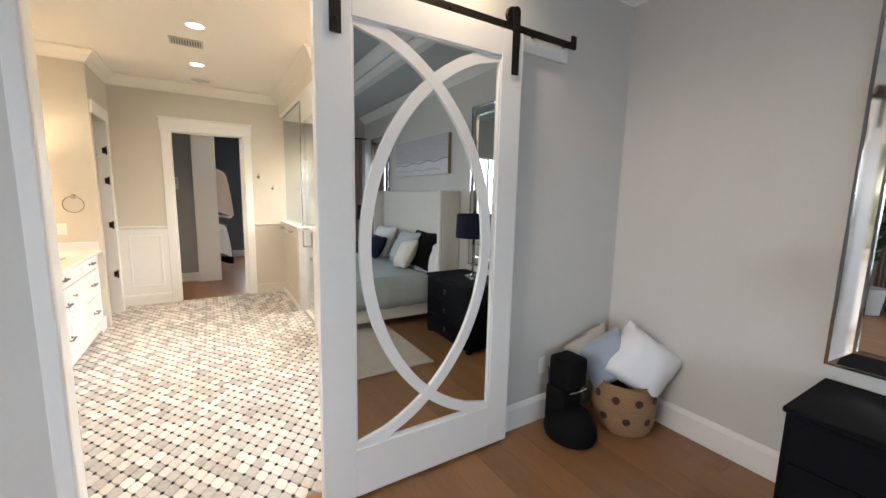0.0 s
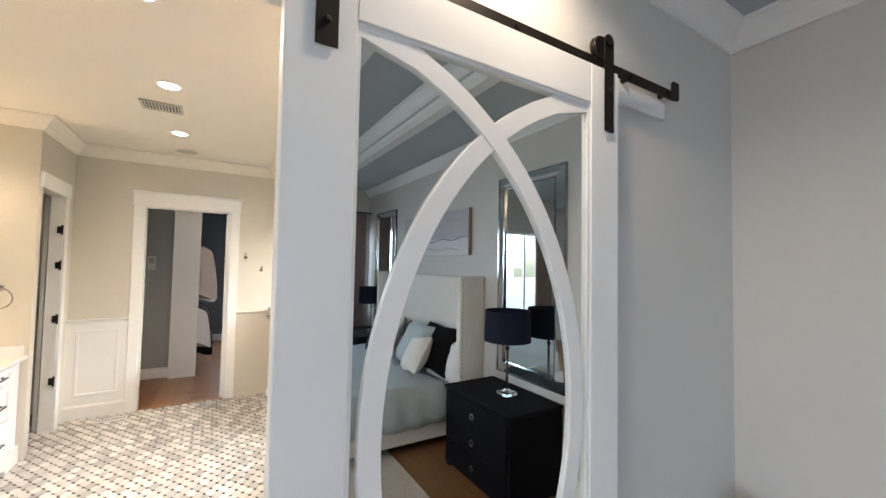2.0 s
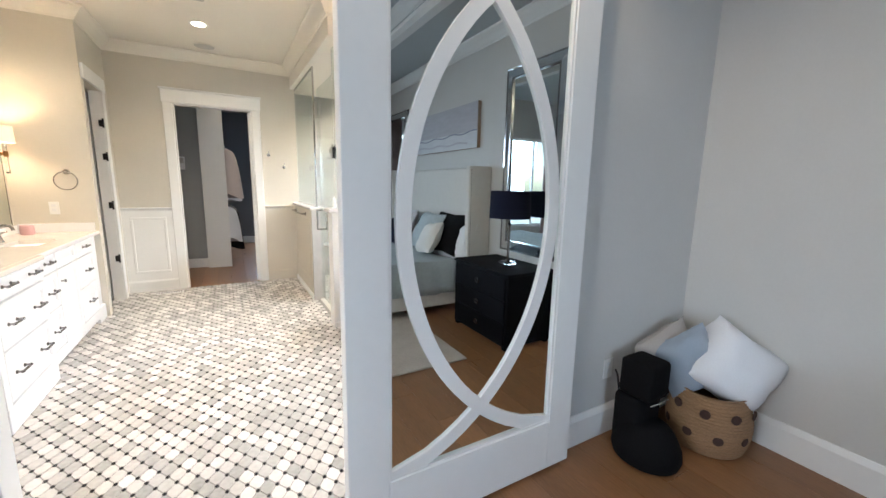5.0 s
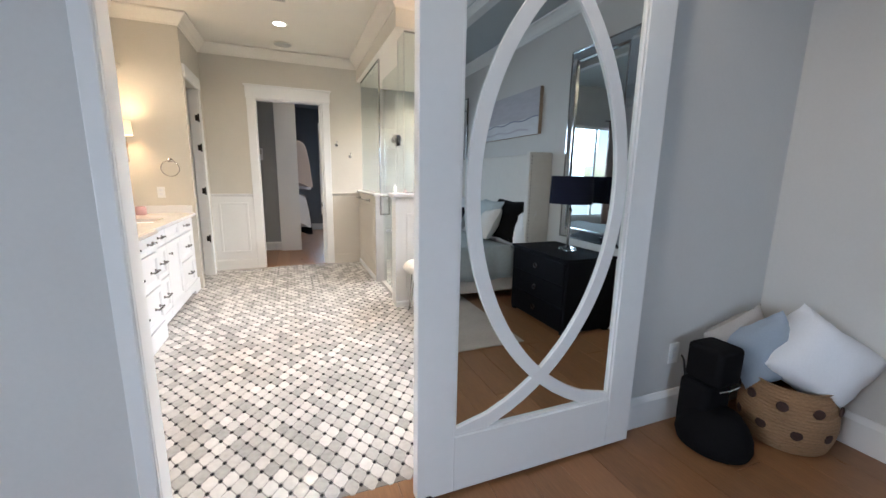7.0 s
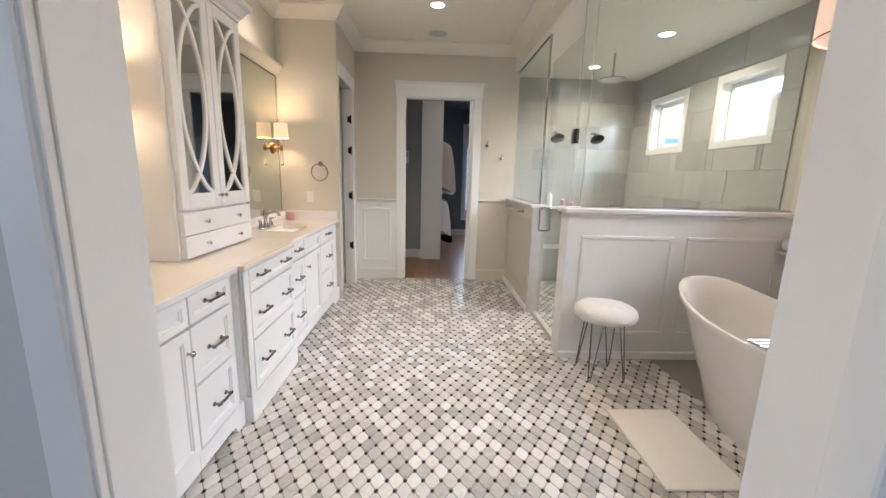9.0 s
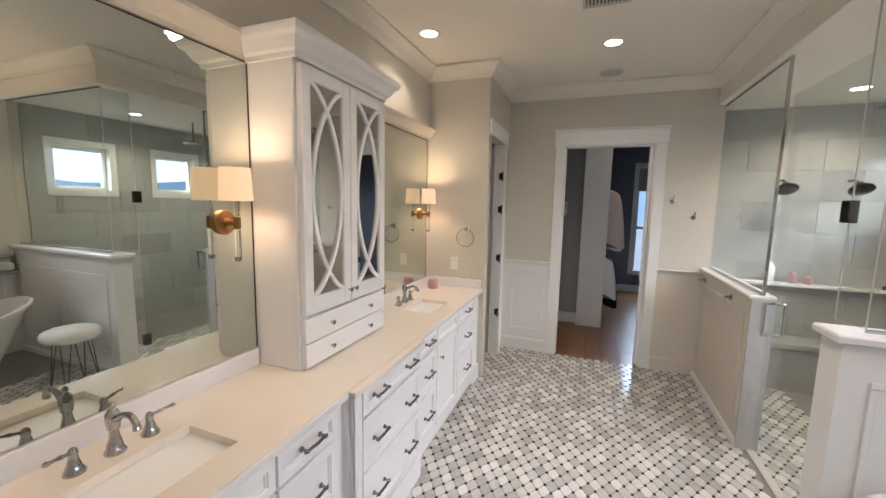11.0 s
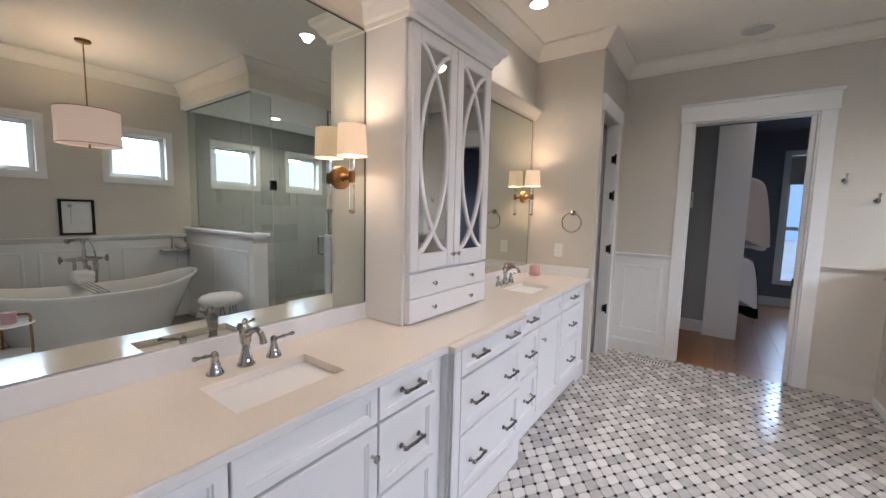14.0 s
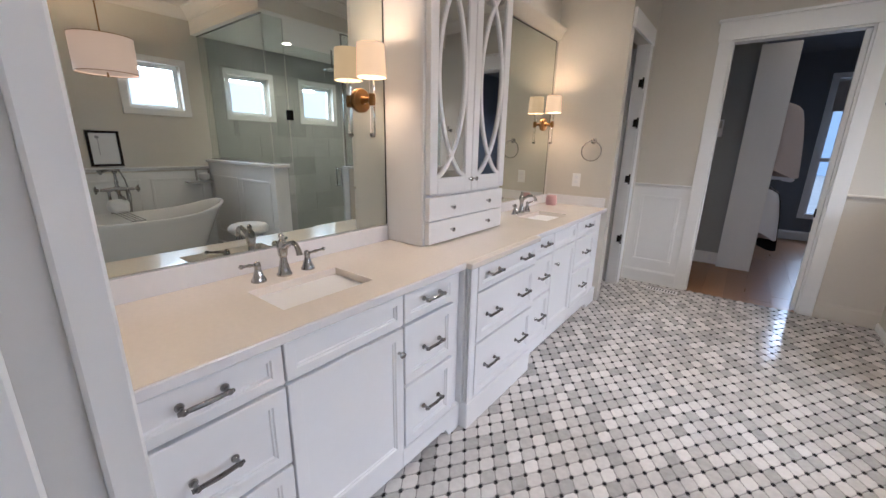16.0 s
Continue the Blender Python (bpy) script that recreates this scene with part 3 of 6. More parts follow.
pane_of("door_glass", "", (1.09, 1.10, 4.475, 5.19, 0.04, 2.45), door)
boxes("hinge", "gunmetal", [(1.075, 1.115, 4.44, 4.51, 1.66, 1.77)], door, bevel=0.004)
boxes("hinge", "gunmetal", [(1.075, 1.115, 4.44, 4.51, 0.2, 0.31)], door, bevel=0.004)
for sx in (1.04, 1.15):
    bm = bmesh.new()
    e = 1.09 if sx < 1.09 else 1.10
    tube(bm, [(e, 5.11, 0.88), (sx, 5.11, 0.88), (sx, 5.11, 0.9), (sx, 5.11, 1.08), (sx, 5.11, 1.1), (e, 5.11, 1.1)], 0.01)
    part("pull_handle", bm, "chrome", door, smooth=True)

# ---- barn door with the mirror ----
def motif(x0, x1, z0, z1, reach=0.93):
    """Two crossing arcs that fill a rectangle, as rows of points."""
    h, zc, w = (z1 - z0) / 2, (z0 + z1) / 2, (x1 - x0) * reach
    R = (h * h + w * w) / (2 * w)
    one = []
    for k in range(49):
        u = -1 + 2 * k / 48
        ell = math.sqrt(max(0, 1 - u * u))
        cir = (math.sqrt(max(R * R - (u * h) ** 2, 0)) - (R - w)) / w
        one.append((x0 + w * (0.45 * ell + 0.55 * cir), zc + u * h))
    two = [(x0 + x1 - x, z) for x, z in one]
    return one, two


barn = thing("barn_door", "white sliding barn door with mirror and crossing arcs", "barn door")
DX0, DX1, DZ0, DZ1, DF, DB = 0.452, 1.597, 0.02, 2.46, 1.742, 1.798
GX0, GX1, GZ0, GZ1 = 0.613, 1.448, 0.28, 2.318
boxes("stile", "white", [(DX0, GX0, DF, DB, DZ0, DZ1)], barn, bevel=0.003)
boxes("stile", "white", [(GX1, DX1, DF, DB, DZ0, DZ1)], barn, bevel=0.003)
boxes("rail", "white", [(GX0, GX1, DF, DB, DZ0, GZ0)], barn, bevel=0.003)
boxes("rail", "white", [(GX0, GX1, DF, DB, GZ1, DZ1)], barn, bevel=0.003)
boxes("mirror_pane", "mirror", [(GX0 - 0.004, GX1 + 0.004, DF + 0.019, DF + 0.024, GZ0 - 0.004, GZ1 + 0.004)], barn, "clear silvered mirror")
boxes("backing", "white", [(GX0, GX1, DF + 0.026, DB - 0.004, GZ0, GZ1)], barn)
for n, arc in enumerate(motif(GX0, GX1, GZ0, GZ1)):
    bm = bmesh.new()
    ribbon(bm, arc, 0.058, DF + 0.007 + 0.0015 * n, DF + 0.0185, "xz")
    part("arc_bar", bm, "white", barn)
boxes("bead", "white", [(GX0, GX0 + 0.01, DF + 0.006, DF + 0.0188, GZ0, GZ1), (GX1 - 0.01, GX1, DF + 0.006, DF + 0.0188, GZ0, GZ1), (GX0 + 0.01, GX1 - 0.01, DF + 0.006, DF + 0.0188, GZ0, GZ0 + 0.01), (GX0 + 0.01, GX1 - 0.01, DF + 0.006, DF + 0.0188, GZ1 - 0.01, GZ1)], barn)
for sx in (0.54, 1.535):
    strap = boxes("hanger_strap", "black", [(sx - 0.026, sx + 0.026, DF - 0.008, DF - 0.0055, 2.23, 2.56)], barn, "black iron strap", bevel=0.001)
    bm = bmesh.new()
    lathe(bm, [(0.026, -0.0055), (0.026, -0.008)], Matrix.Translation((sx, DF, 2.56)) @ pose(0, 0, 0, -90), 20)
    part("strap_end", bm, "black", strap)
    bm = bmesh.new()
    lathe(bm, [(0.042, -0.012), (0.045, -0.008), (0.036, 0.0), (0.045, 0.008), (0.042, 0.012)], Matrix.Translation((sx, 1.775, 2.552)) @ pose(0, 0, 0, 90), 24)
    part("roller_wheel", bm, "black", strap, smooth=True)
    for z in (2.29, 2.38, 2.55):
        bm = bmesh.new()
        lathe(bm, [(0.009, 0), (0.008, 0.005), (0.004, 0.007)], Matrix.Translation((sx, DF - 0.008, z)) @ pose(0, 0, 0, 90), 8)
        part("bolt", bm, "black", strap)
guide = thing("floor_guide", "small black iron guide at the foot of the barn door", "door guide")
boxes("plate", "black", [(0.47, 0.53, 1.715, 1.80, 0.0, 0.006)], guide)
boxes("roller", "black", [(0.485, 0.515, 1.722, 1.742, 0.006, 0.04)], guide, bevel=0.006)
rail = thing("barn_door_rail", "black flat iron track on a white backing board", "door track")
boxes("bar", "black", [(-0.75, 2.04, 1.770, 1.780, 2.475, 2.515)], rail, bevel=0.002)
boxes("backing_board", "white", [(-0.8, 2.03, 1.81, 1.83, 2.40, 2.53)], rail, "white backing board", bevel=0.003)
for sx in (-0.5, 0.1, 0.73, 1.13, 1.72, 1.98):
    bm = bmesh.new()
    tube(bm, [(sx, 1.81, 2.495), (sx, 1.762, 2.495)], 0.012, 10)
    part("spacer", bm, "black", rail)
boxes("end_stop", "black", [(2.0, 2.045, 1.755, 1.772, 2.47, 2.55)], rail, bevel=0.006)

# ---- vanity ----
VF = -1.035  # cabinet face
def shaker(name, parent, y0, y1, z0, z1, x, handles=(), knob=None):
    """A door or drawer front with a recessed panel, facing the room."""
    g, fr = 0.0035, 0.055 if z1 - z0 > 0.2 else 0.042
    y0, y1, z0, z1 = y0 + g, y1 - g, z0 + g, z1 - g
    bm = bmesh.new()
    box(bm, x - 0.004, x + 0.02, y0, y1, z0, z1, 0.0025)
    bm.normal_update()
    face = max(bm.faces, key=lambda f: f.calc_area() * (f.normal.x > 0.9))
    bmesh.ops.inset_region(bm, faces=[face], thickness=fr, depth=0.0)
    bmesh.ops.inset_region(bm, faces=[face], thickness=0.005, depth=-0.006)
    bmesh.ops.inset_region(bm, faces=[face], thickness=0.006, depth=0.0)
    bmesh.ops.inset_region(bm, faces=[face], thickness=0.004, depth=-0.006)
    front = part(name, bm, "cab", parent)
    zc = (z0 + z1) / 2 + (0.012 if z1 - z0 < 0.15 else 0)
    for hy in handles:
        bm = bmesh.new()
        a, b, o = hy - 0.05, hy + 0.05, x + 0.02
        tube(bm, [(o + 0.026, a - 0.012, zc - 0.002), (o + 0.03, a + 0.02, zc), (o + 0.033, hy, zc + 0.001), (o + 0.03, b - 0.02, zc), (o + 0.026, b + 0.012, zc - 0.002)], [0.0055, 0.0065, 0.007, 0.0065, 0.0055], 8)
        for e in (a, b):
            tube(bm, [(o, e, zc), (o + 0.004, e, zc), (o + 0.01, e, zc), (o + 0.024, e, zc), (o + 0.032, e, zc), (o + 0.036, e, zc)], [0.011, 0.011, 0.006, 0.0065, 0.0095, 0.006], 10)
        part("pull", bm, "nickel", front, "polished nickel pull, dark reflections put into its colour", smooth=True)
    if knob:
        bm = bmesh.new()
        lathe(bm, [(0.007, 0), (0.005, 0.012), (0.014, 0.02), (0.014, 0.026), (0.008, 0.031)], Matrix.Translation((x + 0.02, *knob)) @ pose(0, 0, 0, 0, 90, 0), 12)
        part("knob", bm, "chrome", front, "round nickel knob", smooth=True)
    return front


def cabinet(name, label, y0, y1, fronts, x=VF, toe=0.1, foot=None):
    c = thing(name, label, "cabinet", "vanity cabinets")
    z0 = 0.145
    rows = [(XW + 0.002, x - 0.016, y0 + 0.0015, y1 - 0.0015, z0, 0.868)]
    boxes("carcass", "cab", rows, c)
    boxes("toe_kick", "cab", [(XW + 0.01, x - 0.05, y0 + 0.0015, y1 - 0.0015, 0.002, z0)], c)
    # apron under the fronts, with a bracket foot at the end of a run
    if foot:
        outline = [(y0 + 0.001, 0.055), (foot - 0.1, 0.055), (foot - 0.085, 0.045), (foot - 0.07, 0.052), (foot - 0.055, 0.03), (foot - 0.04, 0.0), (y1 - 0.002, 0.0), (y1 - 0.002, z0), (y0 + 0.001, z0)]
    else:
        outline = [(y0 + 0.001, 0.055), (y1 - 0.001, 0.055), (y1 - 0.001, z0), (y0 + 0.001, z0)]
    if toe:
        bm = bmesh.new()
        prism(bm, outline, x - 0.02, x + 0.008, "yz")
        part("apron", bm, "cab", c)
    for kind, a, b, za, zb, hs, kb in fronts:
        shaker(kind, c, a, b, za, zb, x, hs, kb)
    return c


def drawer_stack(a, b, per=1):
    hs = ((a + b) / 2,) if per == 1 else (a + (b - a) * 0.22, b - (b - a) * 0.25)
    return [("drawer_front", a, b, 0.735, 0.867, hs, None), ("drawer_front", a, b, 0.462, 0.73, hs, None), ("drawer_front", a, b, 0.16, 0.457, hs, None)]


cabinet("drawer_cabinet", "white three-drawer vanity cabinet with nickel pulls", 2.0, 2.441, drawer_stack(2.02, 2.441))
cabinet("sink_cabinet", "white vanity sink cabinet with one door", 2.441, 2.93, [("false_front", 2.441, 2.93, 0.735, 0.867, (), None), ("cabinet_door", 2.441, 2.93, 0.145, 0.73, (), (2.9, 0.63))])
cabinet("drawer_cabinet", "narrow white three-drawer vanity cabinet with nickel pulls", 2.93, 3.34, drawer_stack(2.932, 3.262), foot=3.3)
bank = cabinet("drawer_cabinet", "wide white three-drawer cabinet that stands proud of the vanity", 3.34, 4.06, drawer_stack(3.405, 4.05, 2), x=-1.005, toe=0)
boxes("plinth", "cab", [(-1.06, -0.982, 3.345, 4.055, 0.0, 0.15)], bank, bevel=0.004)
boxes("pilaster", "cab", [(-1.03, -0.985, 3.357, 3.402, 0.15, 0.868)], bank, bevel=0.003)
for a, b in ((-1.03, -1.018), (-1.010, -1.001), (-0.993, -0.985)):
    boxes("flute_rib", "cab", [(a, b, 3.346, 3.357, 0.15, 0.862)], bank, bevel=0.002)
cabinet("drawer_cabinet", "white three-drawer vanity cabinet next to the far sink", 4.06, 4.385, drawer_stack(4.075, 4.38))
cabinet("sink_cabinet", "white vanity sink cabinet under the far basin", 4.385, 4.82, [("false_front", 4.385, 4.82, 0.735, 0.867, (), None), ("cabinet_door", 4.385, 4.82, 0.145, 0.73, (), (4.435, 0.635))])
cabinet("drawer_cabinet", "white three-drawer vanity cabinet at the end wall", 4.82, 5.538, drawer_stack(4.825, 5.30), foot=5.36)

# worktop with two openings for the basins
S1, S2 = (2.525, 2.90), (4.56, 4.95)
SX0, SX1 = -1.39, -1.15
top = tagged(new("worktop"), "long cream quartz worktop with polished edge", "worktop")
bm = bmesh.new()
xs = -1.013
box(bm, XW + 0.001, SX0, YS + 0.001, 5.539, 0.87, 0.9)
for a, b in ((YS + 0.001, S1[0]), (S1[1], S2[0]), (S2[1], 5.539)):
    box(bm, SX0, SX1, a, b, 0.87, 0.9)
box(bm, SX1, xs, YS + 0.001, 5.539, 0.87, 0.9)
part("slab", bm, "quartz", top)
boxes("front_lip", "splash", [(xs, xs + 0.008, YS + 0.001, 3.332, 0.868, 0.8985)], top, bevel=0.003)
boxes("front_lip", "splash", [(xs, xs + 0.008, 4.068, 5.539, 0.868, 0.8985)], top, bevel=0.003)
boxes("bump_out", "quartz", [(xs, xs + 0.04, 3.332, 4.068, 0.87, 0.8995)], top, bevel=0.004)
boxes("backsplash", "splash", [(XW + 0.001, XW + 0.022, YS + 0.001, 3.395, 0.9, 0.985)], top, "veined white backsplash", bevel=0.002)
boxes("backsplash", "splash", [(XW + 0.001, XW + 0.022, 4.165, 5.538, 0.9, 0.975)], top, "veined white backsplash", bevel=0.002)
boxes("backsplash", "splash", [(XW + 0.024, -1.03, 5.518, 5.539, 0.9, 0.985)], top, "veined white backsplash", bevel=0.002)


def basin(y0, y1):
    s = thing("sink", "undermount white ceramic rectangular basin", "sink", "vanity sinks")
    bm = bmesh.new()
    rings = []
    for inset, z in ((-0.015, 0.869), (-0.004, 0.869), (0.0, 0.86), (0.006, 0.79), (0.016, 0.745), (0.036, 0.72), (0.065, 0.711), (0.09, 0.709)):
        ring, r = [], 0.03
        x0, x1, a, b = SX0 + inset, SX1 - inset, y0 + inset, y1 - inset
        for cx, cy, st in ((x1 - r, b - r, 0), (x0 + r, b - r, 90), (x0 + r, a + r, 180), (x1 - r, a + r, 270)):
            for k in range(4):
                t = radians(st + 30 * k)
                ring.append(bm.verts.new((cx + r * math.cos(t), cy + r * math.sin(t), z)))
        rings.append(ring)
    for a, b in zip(rings, rings[1:]):
        for k in range(16):
            bm.faces.new((a[k], a[(k + 1) % 16], b[(k + 1) % 16], b[k]))
    bm.faces.new(rings[-1])
    part("bowl", bm, "ceramic", s, smooth=True)
    bm = bmesh.new()
    lathe(bm, [(0.022, 0), (0.022, 0.003), (0.012, 0.004)], Matrix.Translation(((SX0 + SX1) / 2 - 0.04, (y0 + y1) / 2, 0.709)), 16)
    part("drain", bm, "chrome", s, smooth=True)


def faucet(yc):
    f = thing("faucet", "widespread polished nickel faucet with two lever handles", "faucet", "vanity faucets", Matrix.Translation((-1.462, yc, 0.9)))
    bm = bmesh.new()
    lathe(bm, [(0.03, 0), (0.03, 0.005), (0.024, 0.012), (0.021, 0.03), (0.015, 0.055), (0.013, 0.075), (0.018, 0.082), (0.018, 0.09), (0.021, 0.11), (0.02, 0.13), (0.013, 0.142), (0.008, 0.148), (0.011, 0.156), (0.009, 0.164), (0.003, 0.17)], steps=18)
    part("spout_base", bm, "chrome", f, smooth=True)
    bm = bmesh.new()
    tube(bm, [(0.005, 0, 0.115), (0.03, 0, 0.122), (0.055, 0, 0.138), (0.08, 0, 0.145), (0.102, 0, 0.139), (0.116, 0, 0.122), (0.12, 0, 0.104)], [0.013, 0.011, 0.0095, 0.0095, 0.0095, 0.0105, 0.0125], 12)
    part("spout", bm, "chrome", f, smooth=True)
    for s in (-1, 1):
        bm = bmesh.new()
        lathe(bm, [(0.028, 0), (0.028, 0.005), (0.02, 0.02), (0.013, 0.045), (0.011, 0.055), (0.014, 0.062), (0.01, 0.075), (0.003, 0.08)], Matrix.Translation((0, 0.105 * s, 0)), 16)
        part("valve", bm, "chrome", f, smooth=True)
        bm = bmesh.new()
        tube(bm, [(0, 0.105 * s, 0.066), (0.006, 0.105 * s + 0.022 * s, 0.069), (0.009, 0.105 * s + 0.032 * s, 0.071), (0.013, 0.105 * s + 0.046 * s, 0.073), (0.017, 0.105 * s + 0.06 * s, 0.075), (0.019, 0.105 * s + 0.068 * s, 0.076), (0.021, 0.105 * s + 0.075 * s, 0.077)], [0.006, 0.005, 0.0075, 0.0045, 0.0055, 0.009, 0.004], 8)
        part("lever", bm, "chrome", f, smooth=True)


for s in (S1, S2):
    basin(*s)
for yc in (2.71, 4.76):
    faucet(yc)

# mirrors over the vanity
def wall_mirror(name, y0, y1, z0, z1):
    m = thing(name, "large frameless wall mirror resting on the backsplash", "mirror", "vanity mirrors")
    boxes("mirror_pane", "bathmirror", [(XW + 0.004, XW + 0.01, y0, y1, z0, z1)], m)
    boxes("edge", "shadow", [(XW + 0.002, XW + 0.0115, y1, y1 + 0.006, z0, z1), (XW + 0.002, XW + 0.0115, y0, y1, z1, z1 + 0.005)], m)
    return m


wall_mirror("wall_mirror", 2.03, 3.392, 0.99, 2.33)
wall_mirror("wall_mirror", 4.17, 5.472, 0.98, 2.31)
moulding("mirror_head_trim", [("y", XW, 1, 1.99, 3.39, 2.44), ("y", XW, 1, 4.17, 5.54, 2.42)], "wall", "painted cornice moulding above the vanity mirrors", [(0, -0.1), (0.015, -0.1), (0.02, -0.08), (0.045, -0.04), (0.065, -0.015), (0.07, 0), (0, 0)])

# tower cabinet on the worktop
T0, T1, TX = 3.40, 4.16, -1.318
tower = thing("tower_cabinet", "tall white cabinet with mirrored lattice doors on the worktop", "cabinet")
boxes("carcass", "cab", [(XW + 0.002, TX - 0.022, T0, T1, 0.902, 2.36)], tower, bevel=0.002)
boxes("face_frame", "cab", [(TX - 0.022, TX - 0.014, T0, T1, 0.902, 2.36)], tower, bevel=0.002)
bm = bmesh.new()
prof = [(0, 0), (0.012, 0), (0.016, 0.02), (0.03, 0.03), (0.055, 0.07), (0.075, 0.085), (0.08, 0.1), (0.08, 0.115), (0, 0.115)]
rings = []
for o, z in prof:
    rings.append([bm.verts.new(p) for p in ((XW + 0.01, T0 - o, 2.33 + z), (TX + o, T0 - o, 2.33 + z), (TX + o, T1 + o, 2.33 + z), (XW + 0.01, T1 + o, 2.33 + z))])
for a, b in zip(rings, rings[1:]):
    for k in range(4):
        bm.faces.new((a[k], a[(k + 1) % 4], b[(k + 1) % 4], b[k]))
part("crown", bm, "cab", tower, "stepped white crown")
mid = (T0 + T1) / 2
for a, b, ky in ((T0 + 0.012, mid, mid - 0.025), (mid, T1 - 0.012, mid + 0.025)):
    z0, z1, fr, x = 1.17, 2.315, 0.062, TX
    bm = bmesh.new()
    g = 0.003
    box(bm, x - 0.013, x + 0.02, a + g, a + fr, z0, z1, 0.0025)
    box(bm, x - 0.013, x + 0.02, b - fr, b - g, z0, z1, 0.0025)
    box(bm, x, x + 0.02, a + fr, b - fr, z0, z0 + fr + 0.02, 0.0025)
    box(bm, x, x + 0.02, a + fr, b - fr, z1 - fr, z1, 0.0025)
    d = part("cabinet_door", bm, "cab", tower)
    boxes("mirror_pane", "cabmirror", [(x + 0.006, x + 0.009, a + fr - 0.004, b - fr + 0.004, z0 + fr, z1 - fr)], d, "antiqued mirror glass")
    for n, arc in enumerate(motif(a + fr, b - fr, z0 + fr + 0.02, z1 - fr, 0.95)):
        bm = bmesh.new()
        ribbon(bm, arc, 0.02, x + 0.009, x + 0.019 - 0.0015 * n, "yz")
        part("lattice_bar", bm, "cab", d)
    bm = bmesh.new()
    lathe(bm, [(0.006, 0), (0.005, 0.01), (0.012, 0.016), (0.012, 0.022), (0.006, 0.026)], Matrix.Translation((x + 0.02, ky, 1.235)) @ pose(0, 0, 0, 0, 90, 0), 12)
    part("knob", bm, "chrome", d, smooth=True)
for z0, z1 in ((0.912, 1.03), (1.035, 1.155)):
    bm = bmesh.new()
    box(bm, TX - 0.013, TX + 0.018, T0 + 0.014, T1 - 0.014, z0, z1, 0.003)
    d = part("drawer_front", bm, "cab", tower)
    for ky in (T0 + 0.2, T1 - 0.2):
        bm = bmesh.new()
        lathe(bm, [(0.006, 0), (0.005, 0.01), (0.012, 0.016), (0.012, 0.022), (0.006, 0.026)], Matrix.Translation((TX + 0.018, ky, (z0 + z1) / 2)) @ pose(0, 0, 0, 0, 90, 0), 12)
        part("knob", bm, "chrome", d, smooth=True)

# sconces on the mirrors
def sconce(y, energy):
    s = thing("wall_sconce", "brass wall sconce with clear rod and lit cream drum shade", "wall lamp", "mirror sconces", Matrix.Translation((XW + 0.012, y, 1.612)))
    bm = bmesh.new()
    lathe(bm, [(0.055, 0), (0.055, 0.008), (0.05, 0.014), (0.02, 0.018), (0.014, 0.03), (0.012, 0.075)], pose(0, 0, 0, 0, 90, 0), 28)
    part("backplate", bm, "brass", s, smooth=True)
    bm = bmesh.new()
    lathe(bm, [(0.0145, -0.026), (0.016, -0.012), (0.016, 0.012), (0.0145, 0.026)], Matrix.Translation((0.08, 0, 0)), 16)
    part("collar", bm, "brass", s, smooth=True)
    bm = bmesh.new()
    lathe(bm, [(0.013, -0.15), (0.013, -0.03)], Matrix.Translation((0.08, 0, 0)), 14)
    part("lower_rod", bm, "crystal", s, smooth=True)
    bm = bmesh.new()
    lathe(bm, [(0.013, 0.03), (0.013, 0.1)], Matrix.Translation((0.08, 0, 0)), 14)
    part("upper_rod", bm, "crystal", s, smooth=True)
    bm = bmesh.new()
    lathe(bm, [(0.006, -0.168), (0.013, -0.165), (0.015, -0.158), (0.015, -0.15)], Matrix.Translation((0.08, 0, 0)), 12)
    part("finial", bm, "chrome", s, smooth=True)
    bm = bmesh.new()
    lathe(bm, [(0.066, 0.095), (0.068, 0.095), (0.062, 0.235), (0.06, 0.235), (0.066, 0.095)], Matrix.Translation((0.08, 0, 0)), 32, False)
    part("shade", bm, "shade", s, "glowing cream fabric shade", smooth=True)
    lamp("sconce_light", "POINT", energy, WARM, Matrix.Translation((XW + 0.1, y, 1.79)), 0.045)


for y in (2.10, 3.24, 5.335):
    sconce(y, 9 if y > 4 else 5.5 if y > 3 else 4)

# ---- ceiling fixtures ----
def downlight(x, y, z, energy, aim=150):
    d = thing("downlight", "round recessed ceiling downlight, lit warm white", "downlight", "ceiling downlights", Matrix.Translation((x, y, z)))
    bm = bmesh.new()
    lathe(bm, [(0.062, -0.003), (0.078, -0.006), (0.085, -0.003), (0.086, 0.0), (0.06, 0.0), (0.062, -0.003)], steps=28, closed=False)
    part("trim_ring", bm, "white", d, smooth=True)
    bm = bmesh.new()
    lathe(bm, [(0.061, -0.0015), (0.03, -0.003), (0.001, -0.003)], steps=24, closed=False)
    part("lens", bm, "can", d, "glowing frosted lens")
    if energy:
        lamp("downlight_light", "SPOT", energy, (1.0, 0.80, 0.57), pose(x, y, z - 0.012), 0.04, spot=aim)


for x, y, e, a in ((0.0, 5.40, 24, 150), (0.015, 4.19, 36, 150), (0.0, 3.08, 44, 150), (-1.30, 4.81, 22, 125), (-1.30, 2.71, 9, 125)):
    downlight(x, y, ZC, e, a)
for x, y in ((2.08, 5.1), (1.88, 6.19)):
    downlight(x, y, 2.70, 62)
downlight(0.55, 7.5, 2.9, 12)
downlight(1.1, 1.55, 3.03, 26, 150)

